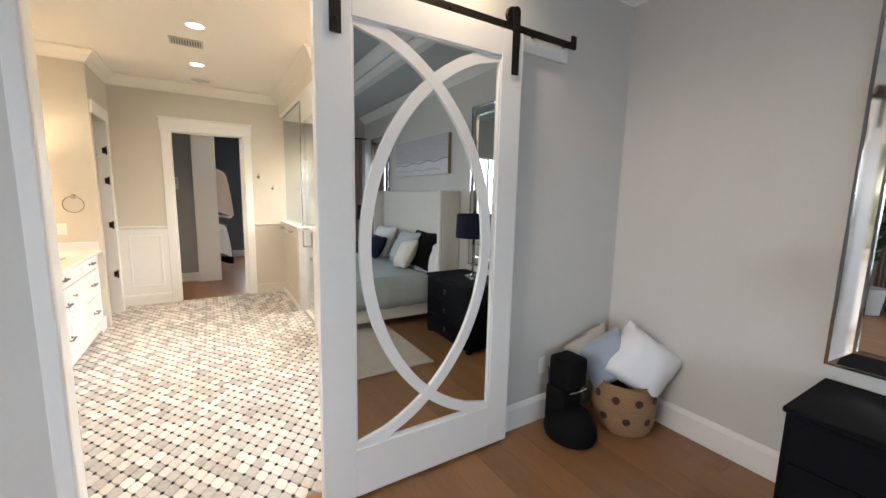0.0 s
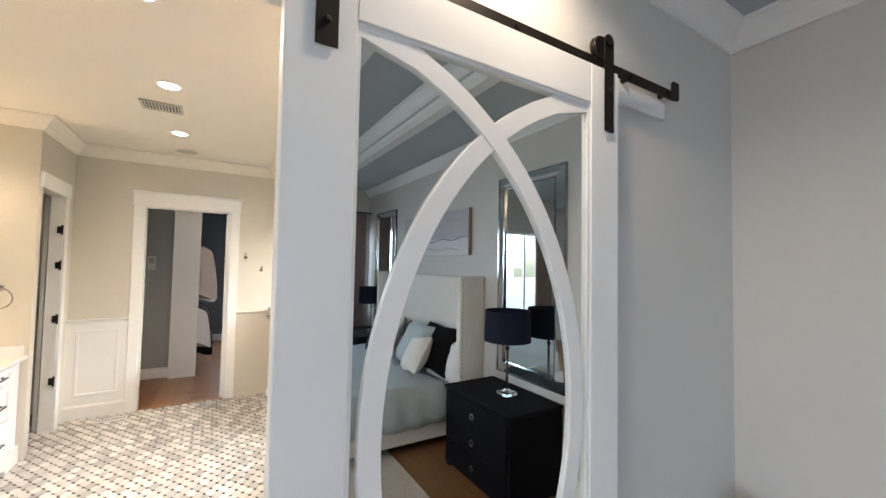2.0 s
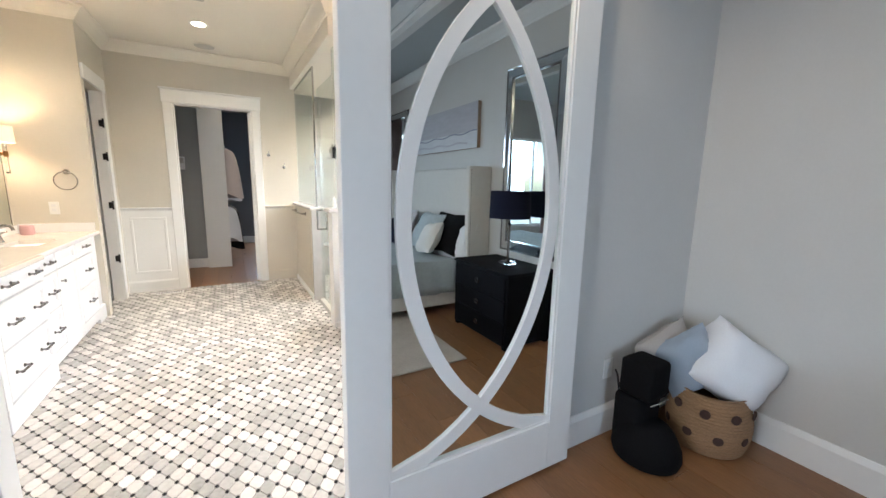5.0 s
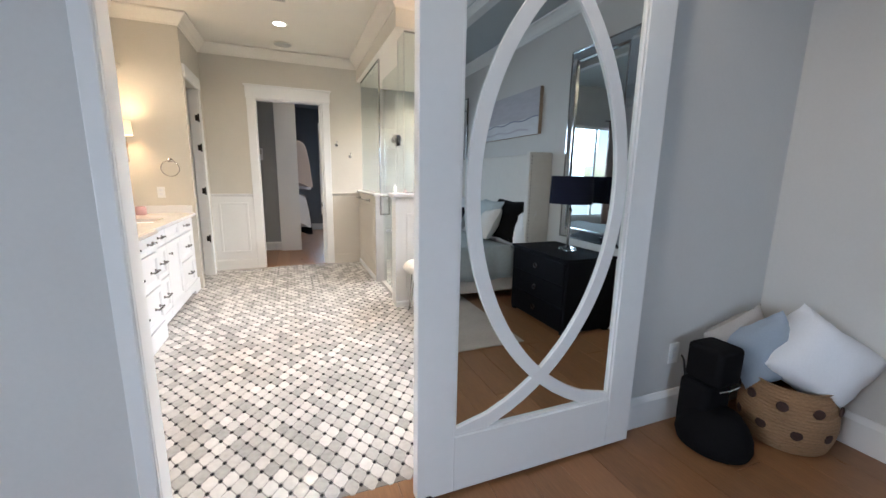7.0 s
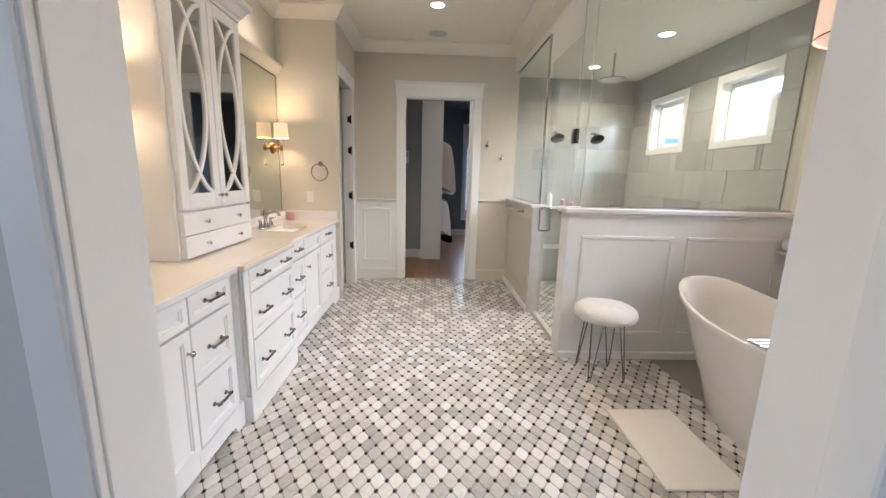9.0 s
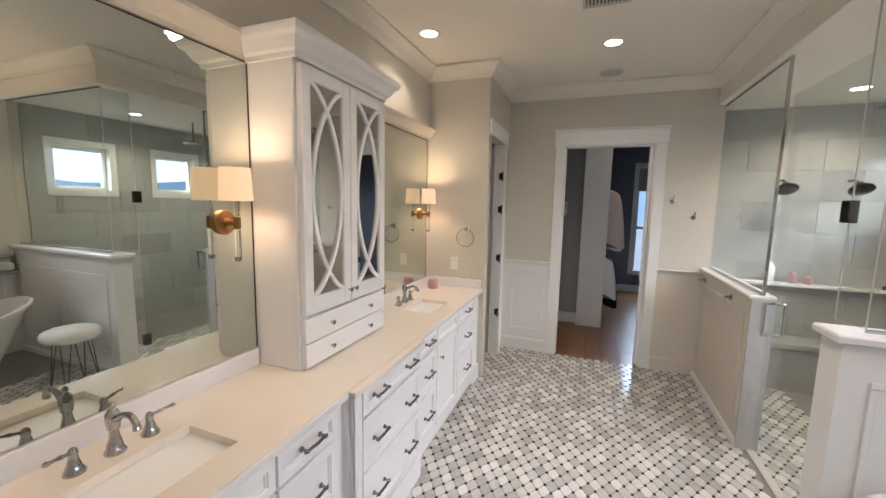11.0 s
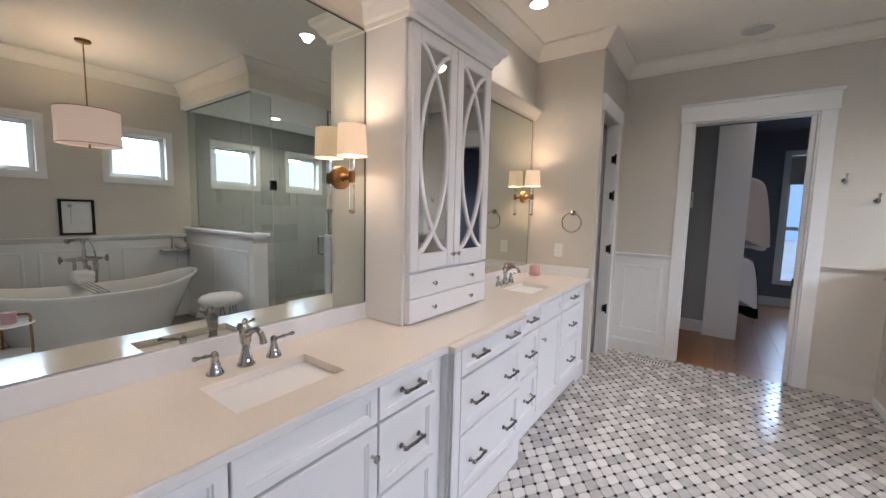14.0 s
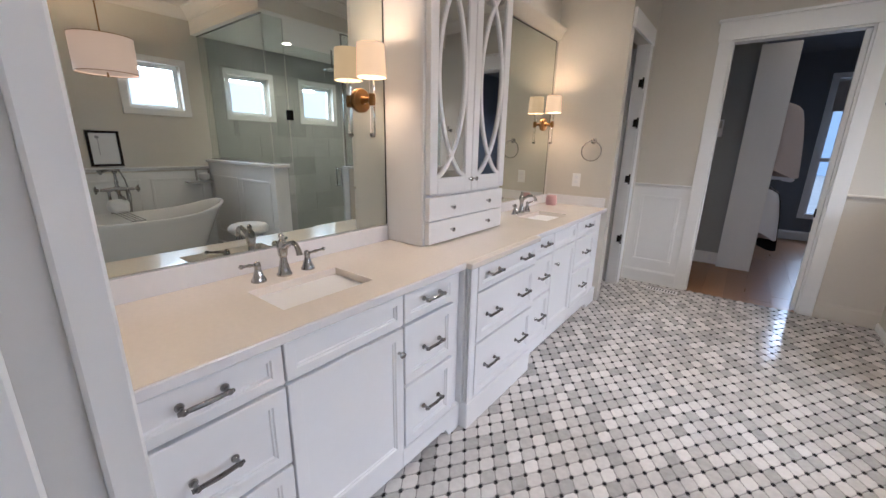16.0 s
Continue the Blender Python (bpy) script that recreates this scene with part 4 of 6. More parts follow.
vent = thing("ceiling_vent", "square louvred ceiling air vent", "air vent")
boxes("frame", "duct", [(-0.21, 0.07, 4.57, 4.59, ZC - 0.012, ZC), (-0.21, 0.07, 4.75, 4.77, ZC - 0.012, ZC), (-0.21, -0.19, 4.59, 4.75, ZC - 0.012, ZC), (0.05, 0.07, 4.59, 4.75, ZC - 0.012, ZC)], vent, bevel=0.002)
# dark sheet above the slats paints the shade inside the duct
boxes("backing", "shadow", [(-0.19, 0.05, 4.59, 4.75, ZC - 0.003, ZC - 0.001)], vent)
for k in range(11):
    boxes("slat", "duct", [(-0.183 + 0.0215 * k, -0.172 + 0.0215 * k, 4.59, 4.75, ZC - 0.011, ZC - 0.004)], vent)
spk = thing("ceiling_speaker", "round flush ceiling speaker with pale grille", "speaker", m=Matrix.Translation((0.02, 6.12, ZC)))
bm = bmesh.new()
lathe(bm, [(0.118, 0), (0.118, -0.006), (0.108, -0.008), (0.105, -0.004)], steps=32, closed=False)
part("ring", bm, "ceil", spk, smooth=True)
bm = bmesh.new()
lathe(bm, [(0.105, -0.004), (0.05, -0.007), (0.001, -0.008)], steps=32, closed=False)
part("grille", bm, "duct", spk, "pale mesh grille", smooth=True)
reg = thing("floor_register", "flush slotted floor register in the tile", "floor vent")
boxes("plate", "splash", [(-0.70, -0.42, 6.24, 6.33, 0.0045, 0.009)], reg, bevel=0.001)
# slots are dark strips on the plate, their shade put into the colour
for k in range(10):
    boxes("slot", "shadow", [(-0.685 + 0.026 * k, -0.672 + 0.026 * k, 6.255, 6.315, 0.009, 0.0095)], reg)

# pendant over the tub
pend = thing("pendant_lamp", "lit oval drum pendant lamp on a bronze stem", "pendant lamp", m=Matrix.Translation((1.88, 3.08, 0)))
bm = bmesh.new()
lathe(bm, [(0.055, ZC - 0.022), (0.06, ZC - 0.012), (0.06, ZC)], steps=24)
part("canopy", bm, "brass", pend, "bronze canopy", smooth=True)
bm = bmesh.new()
tube(bm, [(0, 0, ZC - 0.02), (0, 0, 2.0)], 0.006, 8)
part("stem", bm, "brass", pend)
bm = bmesh.new()
lathe(bm, [(0.24, 2.02), (0.242, 2.02), (0.242, 2.34), (0.24, 2.34), (0.24, 2.02)], steps=40, closed=False)
part("shade", bm, "pendant", pend, "glowing pale pink fabric shade", smooth=True)
bm = bmesh.new()
lathe(bm, [(0.238, 2.03), (0.001, 2.03)], steps=40, closed=False)
part("diffuser", bm, "pendant", pend)
for z in (2.017, 2.337):
    bm = bmesh.new()
    lathe(bm, [(0.2425, z), (0.2445, z), (0.2445, z + 0.006), (0.2425, z + 0.006), (0.2425, z)], steps=40, closed=False)
    part("trim_ring", bm, "brass", pend, "thin bronze rim")
bm = bmesh.new()
lathe(bm, [(0.004, 1.985), (0.012, 1.995), (0.008, 2.01), (0.008, 2.028)], steps=12)
part("finial", bm, "brass", pend, smooth=True)
lamp("pendant_light", "POINT", 18, WARM, Matrix.Translation((1.88, 3.08, 2.24)), 0.05)

# freestanding tub
tub = thing("bathtub", "white freestanding double-slipper bathtub", "bathtub", m=Matrix.Translation((1.87, 3.07, 0)))
bm = bmesh.new()
rings, n = [], 40
for out, h in ((0.62, 0.0), (0.63, 0.02), (0.66, 0.04), (0.74, 0.2), (0.88, 0.42), (0.98, 0.57), (1.02, 0.6), (1.02, 0.615), (0.99, 0.62), (0.96, 0.605), (0.9, 0.5), (0.78, 0.25), (0.7, 0.16), (0.3, 0.14)):
    ring = []
    for k in range(n):
        t = 2 * math.pi * k / n
        c, s = math.cos(t), math.sin(t)
        ex = math.copysign(abs(c) ** 0.8, c)
        ey = math.copysign(abs(s) ** 0.9, s)
        rise = 0.12 * abs(ey) ** 3 * (h / 0.62)
        ring.append(bm.verts.new((0.37 * out * ex, 0.85 * out * ey, h * 1.02 + rise)))
    rings.append(ring)
for a, b in zip(rings, rings[1:]):
    for k in range(n):
        bm.faces.new((a[k], a[(k + 1) % n], b[(k + 1) % n], b[k]))
bm.faces.new(rings[-1])
bm.faces.new(rings[0][::-1])
part("shell", bm, "ceramic", tub, smooth=True)
tf = thing("tub_filler", "floor-standing chrome tub filler with cross handles and hand shower", "faucet", m=Matrix.Translation((2.33, 3.07, 0)))
for s in (-0.08, 0.08):
    bm = bmesh.new()
    tube(bm, [(0, s, 0.0), (0, s, 0.88)], 0.014, 10)
    part("riser", bm, "chrome", tf, smooth=True)
    bm = bmesh.new()
    lathe(bm, [(0.036, 0.0), (0.036, 0.008), (0.02, 0.02), (0.016, 0.03)], Matrix.Translation((0, s, 0)), 16)
    part("floor_flange", bm, "chrome", tf, smooth=True)
bm = bmesh.new()
tube(bm, [(0, -0.15, 0.88), (0, -0.1, 0.88), (0, 0, 0.885), (0, 0.1, 0.88), (0, 0.15, 0.88)], [0.014, 0.02, 0.026, 0.02, 0.014], 12)
part("body", bm, "chrome", tf, smooth=True)
bm = bmesh.new()
tube(bm, [(0, 0, 0.87), (-0.03, 0, 0.83), (-0.09, 0, 0.8), (-0.16, 0, 0.81), (-0.2, 0, 0.79), (-0.21, 0, 0.75)], [0.02, 0.019, 0.017, 0.016, 0.017, 0.02], 12)
part("spout", bm, "chrome", tf, smooth=True)
bm = bmesh.new()
lathe(bm, [(0.022, 0.9), (0.016, 0.93), (0.02, 0.96), (0.013, 0.99), (0.013, 1.05), (0.022, 1.06), (0.022, 1.075)], steps=16)
part("column", bm, "chrome", tf, smooth=True)
bm = bmesh.new()
tube(bm, [(0, 0.05, 1.085), (0, 0.0, 1.085), (0, -0.05, 1.088), (-0.01, -0.11, 1.08), (-0.02, -0.13, 1.07)], [0.014, 0.013, 0.012, 0.02, 0.03], 12)
part("hand_shower", bm, "chrome", tf, smooth=True)
bm = bmesh.new()
tube(bm, [(0.02, 0.05, 1.08), (0.05, 0.09, 0.98), (0.06, 0.12, 0.8), (0.05, 0.1, 0.6), (0.03, 0.04, 0.55), (0.02, 0.0, 0.66), (0.015, 0.0, 0.86)], 0.007, 8)
part("hose", bm, "chrome", tf, smooth=True)
for s in (-0.16, 0.16):
    bm = bmesh.new()
    lathe(bm, [(0.016, 0), (0.022, 0.014), (0.022, 0.03), (0.012, 0.04)], Matrix.Translation((0, s, 0.88)) @ pose(0, 0, 0, -90 if s > 0 else 90), 12)
    for k in range(4):
        t = math.pi / 2 * k + 0.4
        tube(bm, [(0, s * 1.16, 0.88), (0.042 * math.cos(t), s * 1.16, 0.88 + 0.042 * math.sin(t))], [0.006, 0.009], 8)
    part("cross_handle", bm, "chrome", tf, smooth=True)
caddy = thing("bath_tray", "slim chrome wire bath tray across the tub", "bath tray")
for y in (2.965, 3.0, 3.035, 3.07):
    boxes("wire", "chrome", [(1.50, 2.24, y - 0.004, y + 0.004, 0.645, 0.653)], caddy, bevel=0.002)
boxes("end_bar", "chrome", [(1.50, 1.51, 2.96, 3.075, 0.641, 0.649)], caddy)
boxes("end_bar", "chrome", [(2.23, 2.24, 2.96, 3.075, 0.641, 0.649)], caddy)
tw = thing("folded_towel", "white bunched towel on the tub rim beside the filler", "towel")
bm = bmesh.new()
box(bm, 2.06, 2.22, 2.93, 3.1, 0.656, 0.79, 0.05, 4)
bmesh.ops.subdivide_edges(bm, edges=list(bm.edges), cuts=1)
for v in bm.verts:
    v.co += 0.018 * noise.noise_vector(v.co * 16) * (0 if v.co.z < 0.67 else 1)
part("fold", bm, "towel", tw, smooth=True)

pic = thing("framed_picture", "black-framed pencil drawing hung above the tub", "picture")
PY0, PY1, PZ0, PZ1 = 2.96, 3.256, 1.112, 1.505
boxes("frame", "black", [(XE - 0.026, XE - 0.002, PY0, PY0 + 0.026, PZ0, PZ1), (XE - 0.026, XE - 0.002, PY1 - 0.026, PY1, PZ0, PZ1), (XE - 0.026, XE - 0.002, PY0 + 0.026, PY1 - 0.026, PZ0, PZ0 + 0.025), (XE - 0.026, XE - 0.002, PY0 + 0.026, PY1 - 0.026, PZ1 - 0.025, PZ1)], pic, bevel=0.002)
boxes("sheet", "paper", [(XE - 0.012, XE - 0.008, PY0 + 0.02, PY1 - 0.02, PZ0 + 0.02, PZ1 - 0.02)], pic, "white paper with a faint flower drawing")
bm = bmesh.new()
tube(bm, [(XE - 0.014, PY0 + 0.1, 1.24), (XE - 0.014, PY0 + 0.097, 1.31), (XE - 0.014, PY0 + 0.1, 1.38), (XE - 0.014, PY0 + 0.095, 1.42)], [0.002, 0.003, 0.003, 0.004], 6)
lathe(bm, [(0.004, -0.012), (0.018, -0.004), (0.022, 0.006), (0.012, 0.02)], Matrix.Translation((XE - 0.014, PY0 + 0.095, 1.43)) @ Matrix.Diagonal((0.15, 1, 1, 1)), 12)
part("drawing", bm, "pencil", pic)
shelf = thing("corner_shelf", "small stone shelf with a framed niche on the tub wall", "shelf")
boxes("board", "duct", [(XE - 0.13, XE - 0.01, 3.86, 4.165, 0.875, 0.9)], shelf, bevel=0.004)
boxes("niche_frame", "duct", [(XE - 0.05, XE - 0.01, 3.99, 4.005, 0.9, 1.06), (XE - 0.05, XE - 0.01, 4.145, 4.16, 0.9, 1.06), (XE - 0.05, XE - 0.01, 4.005, 4.145, 1.045, 1.06)], shelf, bevel=0.003)
jar = thing("sponge", "round white bath sponge on the tub shelf", "sponge")
bm = bmesh.new()
lathe(bm, [(0.03, 0.0), (0.06, 0.02), (0.07, 0.055), (0.058, 0.09), (0.025, 0.106)], Matrix.Translation((XE - 0.085, 4.07, 0.901)), 20)
for v in bm.verts:
    v.co += 0.006 * noise.noise_vector(v.co * 60) * (0 if v.co.z < 0.905 else 1)
part("ball", bm, "towel", jar, smooth=True)
tbl = thing("side_table", "small round brass side table with glass shelves", "side table", m=Matrix.Translation((1.42, 2.40, 0)))
for k in range(3):
    bm = bmesh.new()
    t = 2 * math.pi * k / 3
    tube(bm, [(0.16 * math.cos(t), 0.16 * math.sin(t), 0.0), (0.16 * math.cos(t), 0.16 * math.sin(t), 0.56), (0.15 * math.cos(t), 0.15 * math.sin(t), 0.58), (0.05 * math.cos(t), 0.05 * math.sin(t), 0.58)], 0.009, 8)
    part("leg", bm, "brass", tbl, smooth=True)
for z in (0.25, 0.5):
    bm = bmesh.new()
    lathe(bm, [(0.17, z), (0.175, z + 0.005), (0.17, z + 0.012)], steps=32)
    part("shelf", bm, "splash", tbl, smooth=True)
pot = thing("candle", "amber glass candle on the side table", "candle")
bm = bmesh.new()
lathe(bm, [(0.04, 0), (0.045, 0.004), (0.045, 0.09), (0.04, 0.094)], Matrix.Translation((1.39, 2.43, 0.512)), 18)
part("jar", bm, "pinkglass", pot, smooth=True)

# stool by the shower
stool = thing("stool", "round white shag stool on grey metal hairpin legs", "stool", m=Matrix.Translation((1.22, 3.93, 0)))
bm = bmesh.new()
lathe(bm, [(0.05, 0.42), (0.17, 0.425), (0.2, 0.44), (0.212, 0.468), (0.205, 0.495), (0.18, 0.517), (0.1, 0.528), (0.01, 0.53)], steps=56)
for v in bm.verts:
    v.co += 0.008 * Vector((noise.noise(v.co * 40), noise.noise(v.co * 40 + Vector((7, 0, 0))), noise.noise(v.co * 35 + Vector((0, 9, 0)))))
part("cushion", bm, "fur", stool, "white shag cushion", smooth=True)
for k in range(4):
    t = math.pi / 4 + math.pi / 2 * k
    c, s = math.cos(t), math.sin(t)
    bm = bmesh.new()
    tube(bm, [(0.12 * c - 0.04 * s, 0.12 * s + 0.04 * c, 0.425), (0.172 * c - 0.008 * s, 0.172 * s + 0.008 * c, 0.012), (0.175 * c, 0.175 * s, 0.005), (0.172 * c + 0.008 * s, 0.172 * s - 0.008 * c, 0.012), (0.12 * c + 0.04 * s, 0.12 * s - 0.04 * c, 0.425)], 0.005, 8)
    part("hairpin_leg", bm, "nickel", stool, smooth=True)
mat_rug = thing("bath_mat", "white cotton bath mat on the tile", "bath mat")
boxes("mat", "towel", [(1.06, 1.46, 2.86, 3.47, 0.005, 0.018)], mat_rug, bevel=0.005)

# shower fittings
for x in (1.62, 2.15):
    h = thing("wall_shower", "chrome wall shower head on a short arm", "shower head", "shower heads", Matrix.Translation((x, 6.745, 2.0)))
    bm = bmesh.new()
    tube(bm, [(0, 0, 0), (0, -0.1, 0.0), (0, -0.17, -0.04)], 0.012, 10)
    part("arm", bm, "gunmetal", h, smooth=True)
    bm = bmesh.new()
    lathe(bm, [(0.03, 0.07), (0.04, 0.04), (0.085, 0.012), (0.088, 0.0), (0.08, -0.004)], Matrix.Translation((0, -0.2, -0.09)) @ pose(0, 0, 0, -35), 20)
    part("rose", bm, "gunmetal", h, smooth=True)
rain = thing("rain_shower", "chrome ceiling-mounted rain shower head", "shower head", m=Matrix.Translation((1.88, 5.67, 2.70)))
bm = bmesh.new()
tube(bm, [(0, 0, 0), (0, 0, -0.24)], 0.012, 10)
part("arm", bm, "chrome", rain, smooth=True)
bm = bmesh.new()
lathe(bm, [(0.02, -0.22), (0.04, -0.245), (0.13, -0.255), (0.13, -0.265), (0.02, -0.268)], steps=28)
part("rose", bm, "chrome", rain, smooth=True)
niche = thing("shower_bench", "grey tiled shower bench along the back wall", "bench")
boxes("seat", "showertile", [(1.3, XE - 0.02, 6.4, 6.74, 0.42, 0.47), (1.3, XE - 0.02, 6.44, 6.74, 0.0, 0.42)], niche, bevel=0.004)
ledge = thing("shower_shelf", "tiled ledge with bottles on the shower wall", "shelf")
boxes("board", "splash", [(1.15, XE - 0.02, 6.62, 6.745, 0.98, 1.01)], ledge, bevel=0.003)
for x, hgt, mt, nm in ((1.62, 0.2, "pillowwhite", "white"), (1.8, 0.12, "pinkglass", "pink"), (1.92, 0.09, "pinkglass", "pink"), (2.5, 0.04, "shadow", "dark")):
    b = thing("bottle", nm + " plastic bottle on the shower ledge", "bottle", "shower bottles", Matrix.Translation((x, 6.68, 1.011)))
    bm = bmesh.new()
    lathe(bm, [(0.032, 0), (0.034, 0.005), (0.034, hgt * 0.75), (0.02, hgt * 0.85), (0.012, hgt * 0.9), (0.012, hgt)], steps=16)
    part("body", bm, mt, b, smooth=True)

# wall hardware
def robe_hook(x, z):
    h = thing("robe_hook", "polished nickel double robe hook", "hook", "robe hooks", Matrix.Translation((x, YN, z)))
    bm = bmesh.new()
    lathe(bm, [(0.022, 0), (0.022, 0.006), (0.012, 0.01), (0.009, 0.03)], pose(0, 0, 0, 90), 16)
    part("rosette", bm, "chrome", h, smooth=True)
    bm = bmesh.new()
    tube(bm, [(0, -0.025, 0), (0, -0.05, -0.01), (0, -0.06, 0.02), (0, -0.062, 0.055)], [0.006, 0.006, 0.006, 0.009], 8)
    part("prong", bm, "chrome", h, smooth=True)


robe_hook(0.682, 1.785)
robe_hook(0.875, 1.625)
ring = thing("towel_ring", "polished nickel towel ring on the vanity end wall", "towel ring", m=Matrix.Translation((-1.19, 5.54, 1.475)))
bm = bmesh.new()
lathe(bm, [(0.026, 0), (0.026, 0.006), (0.014, 0.012), (0.01, 0.045)], pose(0, 0, 0, 90), 16)
part("rosette", bm, "chrome", ring, smooth=True)
bm = bmesh.new()
tube(bm, [(0.085 * math.sin(2 * math.pi * k / 28), -0.045, -0.085 + 0.085 * math.cos(2 * math.pi * k / 28)) for k in range(29)], 0.005, 8)
part("ring", bm, "chrome", ring, smooth=True)
bar = thing("towel_bar", "short polished nickel towel bar on the knee wall", "towel bar")
for y in (5.60, 6.33):
    bm = bmesh.new()
    lathe(bm, [(0.025, 0), (0.025, 0.006), (0.013, 0.012), (0.01, 0.06)], Matrix.Translation((1.0, y, 1.025)) @ pose(0, 0, 0, 0, -90), 14)
    part("post", bm, "chrome", bar, smooth=True)
bm = bmesh.new()
tube(bm, [(0.945, 5.57, 1.025), (0.945, 6.36, 1.025)], 0.009, 10)
part("rod", bm, "chrome", bar, smooth=True)


def outlet(name, label, m):
    o = thing(name, label, "outlet", "wall outlets", m)
    boxes("plate", "white", [(-0.037, 0.037, -0.006, 0, -0.06, 0.06)], o, bevel=0.002)
    for z in (-0.03, 0.012):
        boxes("socket", "paper", [(-0.016, 0.016, -0.008, -0.006, z, z + 0.026)], o, bevel=0.001)
    return o


outlet("wall_outlet", "white double outlet above the vanity end splash", Matrix.Translation((-1.31, 5.54, 1.13)))
outlet("wall_outlet", "white outlet low on the bedroom wall", Matrix.Translation((1.98, 1.83, 0.40)))
cup = thing("candle_jar", "pink glass jar beside the far sink", "jar", m=Matrix.Translation((-1.46, 5.36, 0.901)))
bm = bmesh.new()
lathe(bm, [(0.045, 0), (0.05, 0.006), (0.05, 0.06), (0.046, 0.075), (0.04, 0.075)], steps=22)
part("jar", bm, "pinkglass", cup, smooth=True)
bm = bmesh.new()
lathe(bm, [(0.046, 0.075), (0.048, 0.08), (0.04, 0.09), (0.01, 0.094)], steps=22)
part("lid", bm, "pinkglass", cup, smooth=True)

# toilet room door, standing open into the small room
td = thing("toilet_room_door", "white panel door standing open into the toilet room", "door")
boxes("leaf", "white", [(-1.15, -1.115, 6.23, 6.80, 0.01, 2.34)], td, bevel=0.002)
for z in (0.5, 1.12, 1.66, 2.02):
    boxes("hinge", "black", [(-1.04, -1.0, 6.184, 6.194, z - 0.035, z + 0.035)], td, "black hinge", bevel=0.003)
    bm = bmesh.new()
    tube(bm, [(-1.0, 6.18, z - 0.05), (-1.0, 6.18, z + 0.05)], 0.009, 8)
    part("hinge_pin", bm, "black", td)

# closet
cd = thing("closet_pocket_door", "white pocket door slid open into the wall", "door")
boxes("leaf", "white", [(0.452, 0.484, 6.525, 6.56, 0.008, 2.34)], cd, bevel=0.002)
boxes("latch", "black", [(0.444, 0.453, 6.515, 6.563, 0.87, 0.945)], cd, "black latch plate", bevel=0.002)
unit = thing("closet_partition", "tall white closet partition panel", "closet unit")
boxes("side_panel", "white", [(-0.19, 0.15, 7.74, 7.765, 0, 2.55)], unit, bevel=0.002)
boxes("back_panel", "white", [(-0.15, -0.135, 7.765, 10.3, 0, 2.55)], unit)
for z in (1.02, 1.98):
    bm = bmesh.new()
    tube(bm, [(0.14, 7.77, z), (0.14, 10.3, z)], 0.014, 8)
    part("hanging_rail", bm, "chrome", unit)


def garment(y, z, width, drop, mat, label):
    g = thing("hanging_shirt", label, "clothes", "hanging clothes", Matrix.Translation((0.14, y, z)))
    bm = bmesh.new()
    cols, rings = 18, []
    for f, spread in ((0.0, 0.14), (0.02, 0.3), (0.05, 0.5), (0.1, 0.66), (0.2, 0.76), (0.34, 0.84), (0.5, 0.92), (0.75, 1.0), (1.0, 1.06)):
        ring = []
        for k in range(cols):
            t = 2 * math.pi * k / cols
            w = spread * width / 2
            d = 0.03 + 0.025 * f + 0.03 * f * math.sin(5 * t + 3 * f + y * 9) * math.sin(9 * f + y * 17)
            ring.append(bm.verts.new((w * math.cos(t) + 0.012 * f * math.sin(y * 31 + k), d * math.sin(t), -0.03 - drop * f + 0.05 * f * math.sin(2 * t + y * 7))))
        rings.append(ring)
    for a, b in zip(rings, rings[1:]):
        for k in range(cols):
            bm.faces.new((a[k], a[(k + 1) % cols], b[(k + 1) % cols], b[k]))
    bm.faces.new(rings[0][::-1])
    bm.faces.new(rings[-1])
    part("cloth", bm, mat, g, smooth=True)
    bm = bmesh.new()
    tube(bm, [(0, 0, -0.04), (0, 0, -0.005), (0.012, 0, 0.012), (0, 0, 0.022)], 0.003, 6)
    part("hanger", bm, "chrome", g)


shirts = [("shirt", "pale pink shirt on a hanger"), ("pillowwhite", "white shirt on a hanger"), ("blackcloth", "black shirt on a hanger"), ("shirt", "cream blouse on a hanger"), ("pillowgrey", "taupe shirt on a hanger"), ("blackcloth", "dark jacket on a hanger")]
for k in range(8):
    mt, lb = shirts[(0, 1, 0, 3, 1, 4, 2, 1)[k]]
    garment(7.95 + 0.11 * k, 1.98, 0.46, 0.78 + 0.05 * math.sin(k * 2), mt, lb)
for k in range(9):
    mt, lb = shirts[(1, 2, 5, 0, 2, 2, 1, 5, 2)[k]]
    garment(7.92 + 0.1 * k, 1.02, (0.36, 0.42, 0.38, 0.4)[k % 4], (0.56 if k == 0 else 0.64) + 0.06 * math.sin(k * 1.7), mt, lb)
th = thing("wall_keypad", "small cream keypad on the grey closet wall", "keypad")
boxes("case", "paper", [(-0.50, -0.40, 7.838, 7.858, 1.58, 1.78)], th, bevel=0.004)
boxes("screen", "duct", [(-0.485, -0.415, 7.834, 7.838, 1.68, 1.76)], th)
outlet("wall_outlet", "white outlet low on the closet wall", Matrix.Translation((-0.27, 7.844, 0.08)))

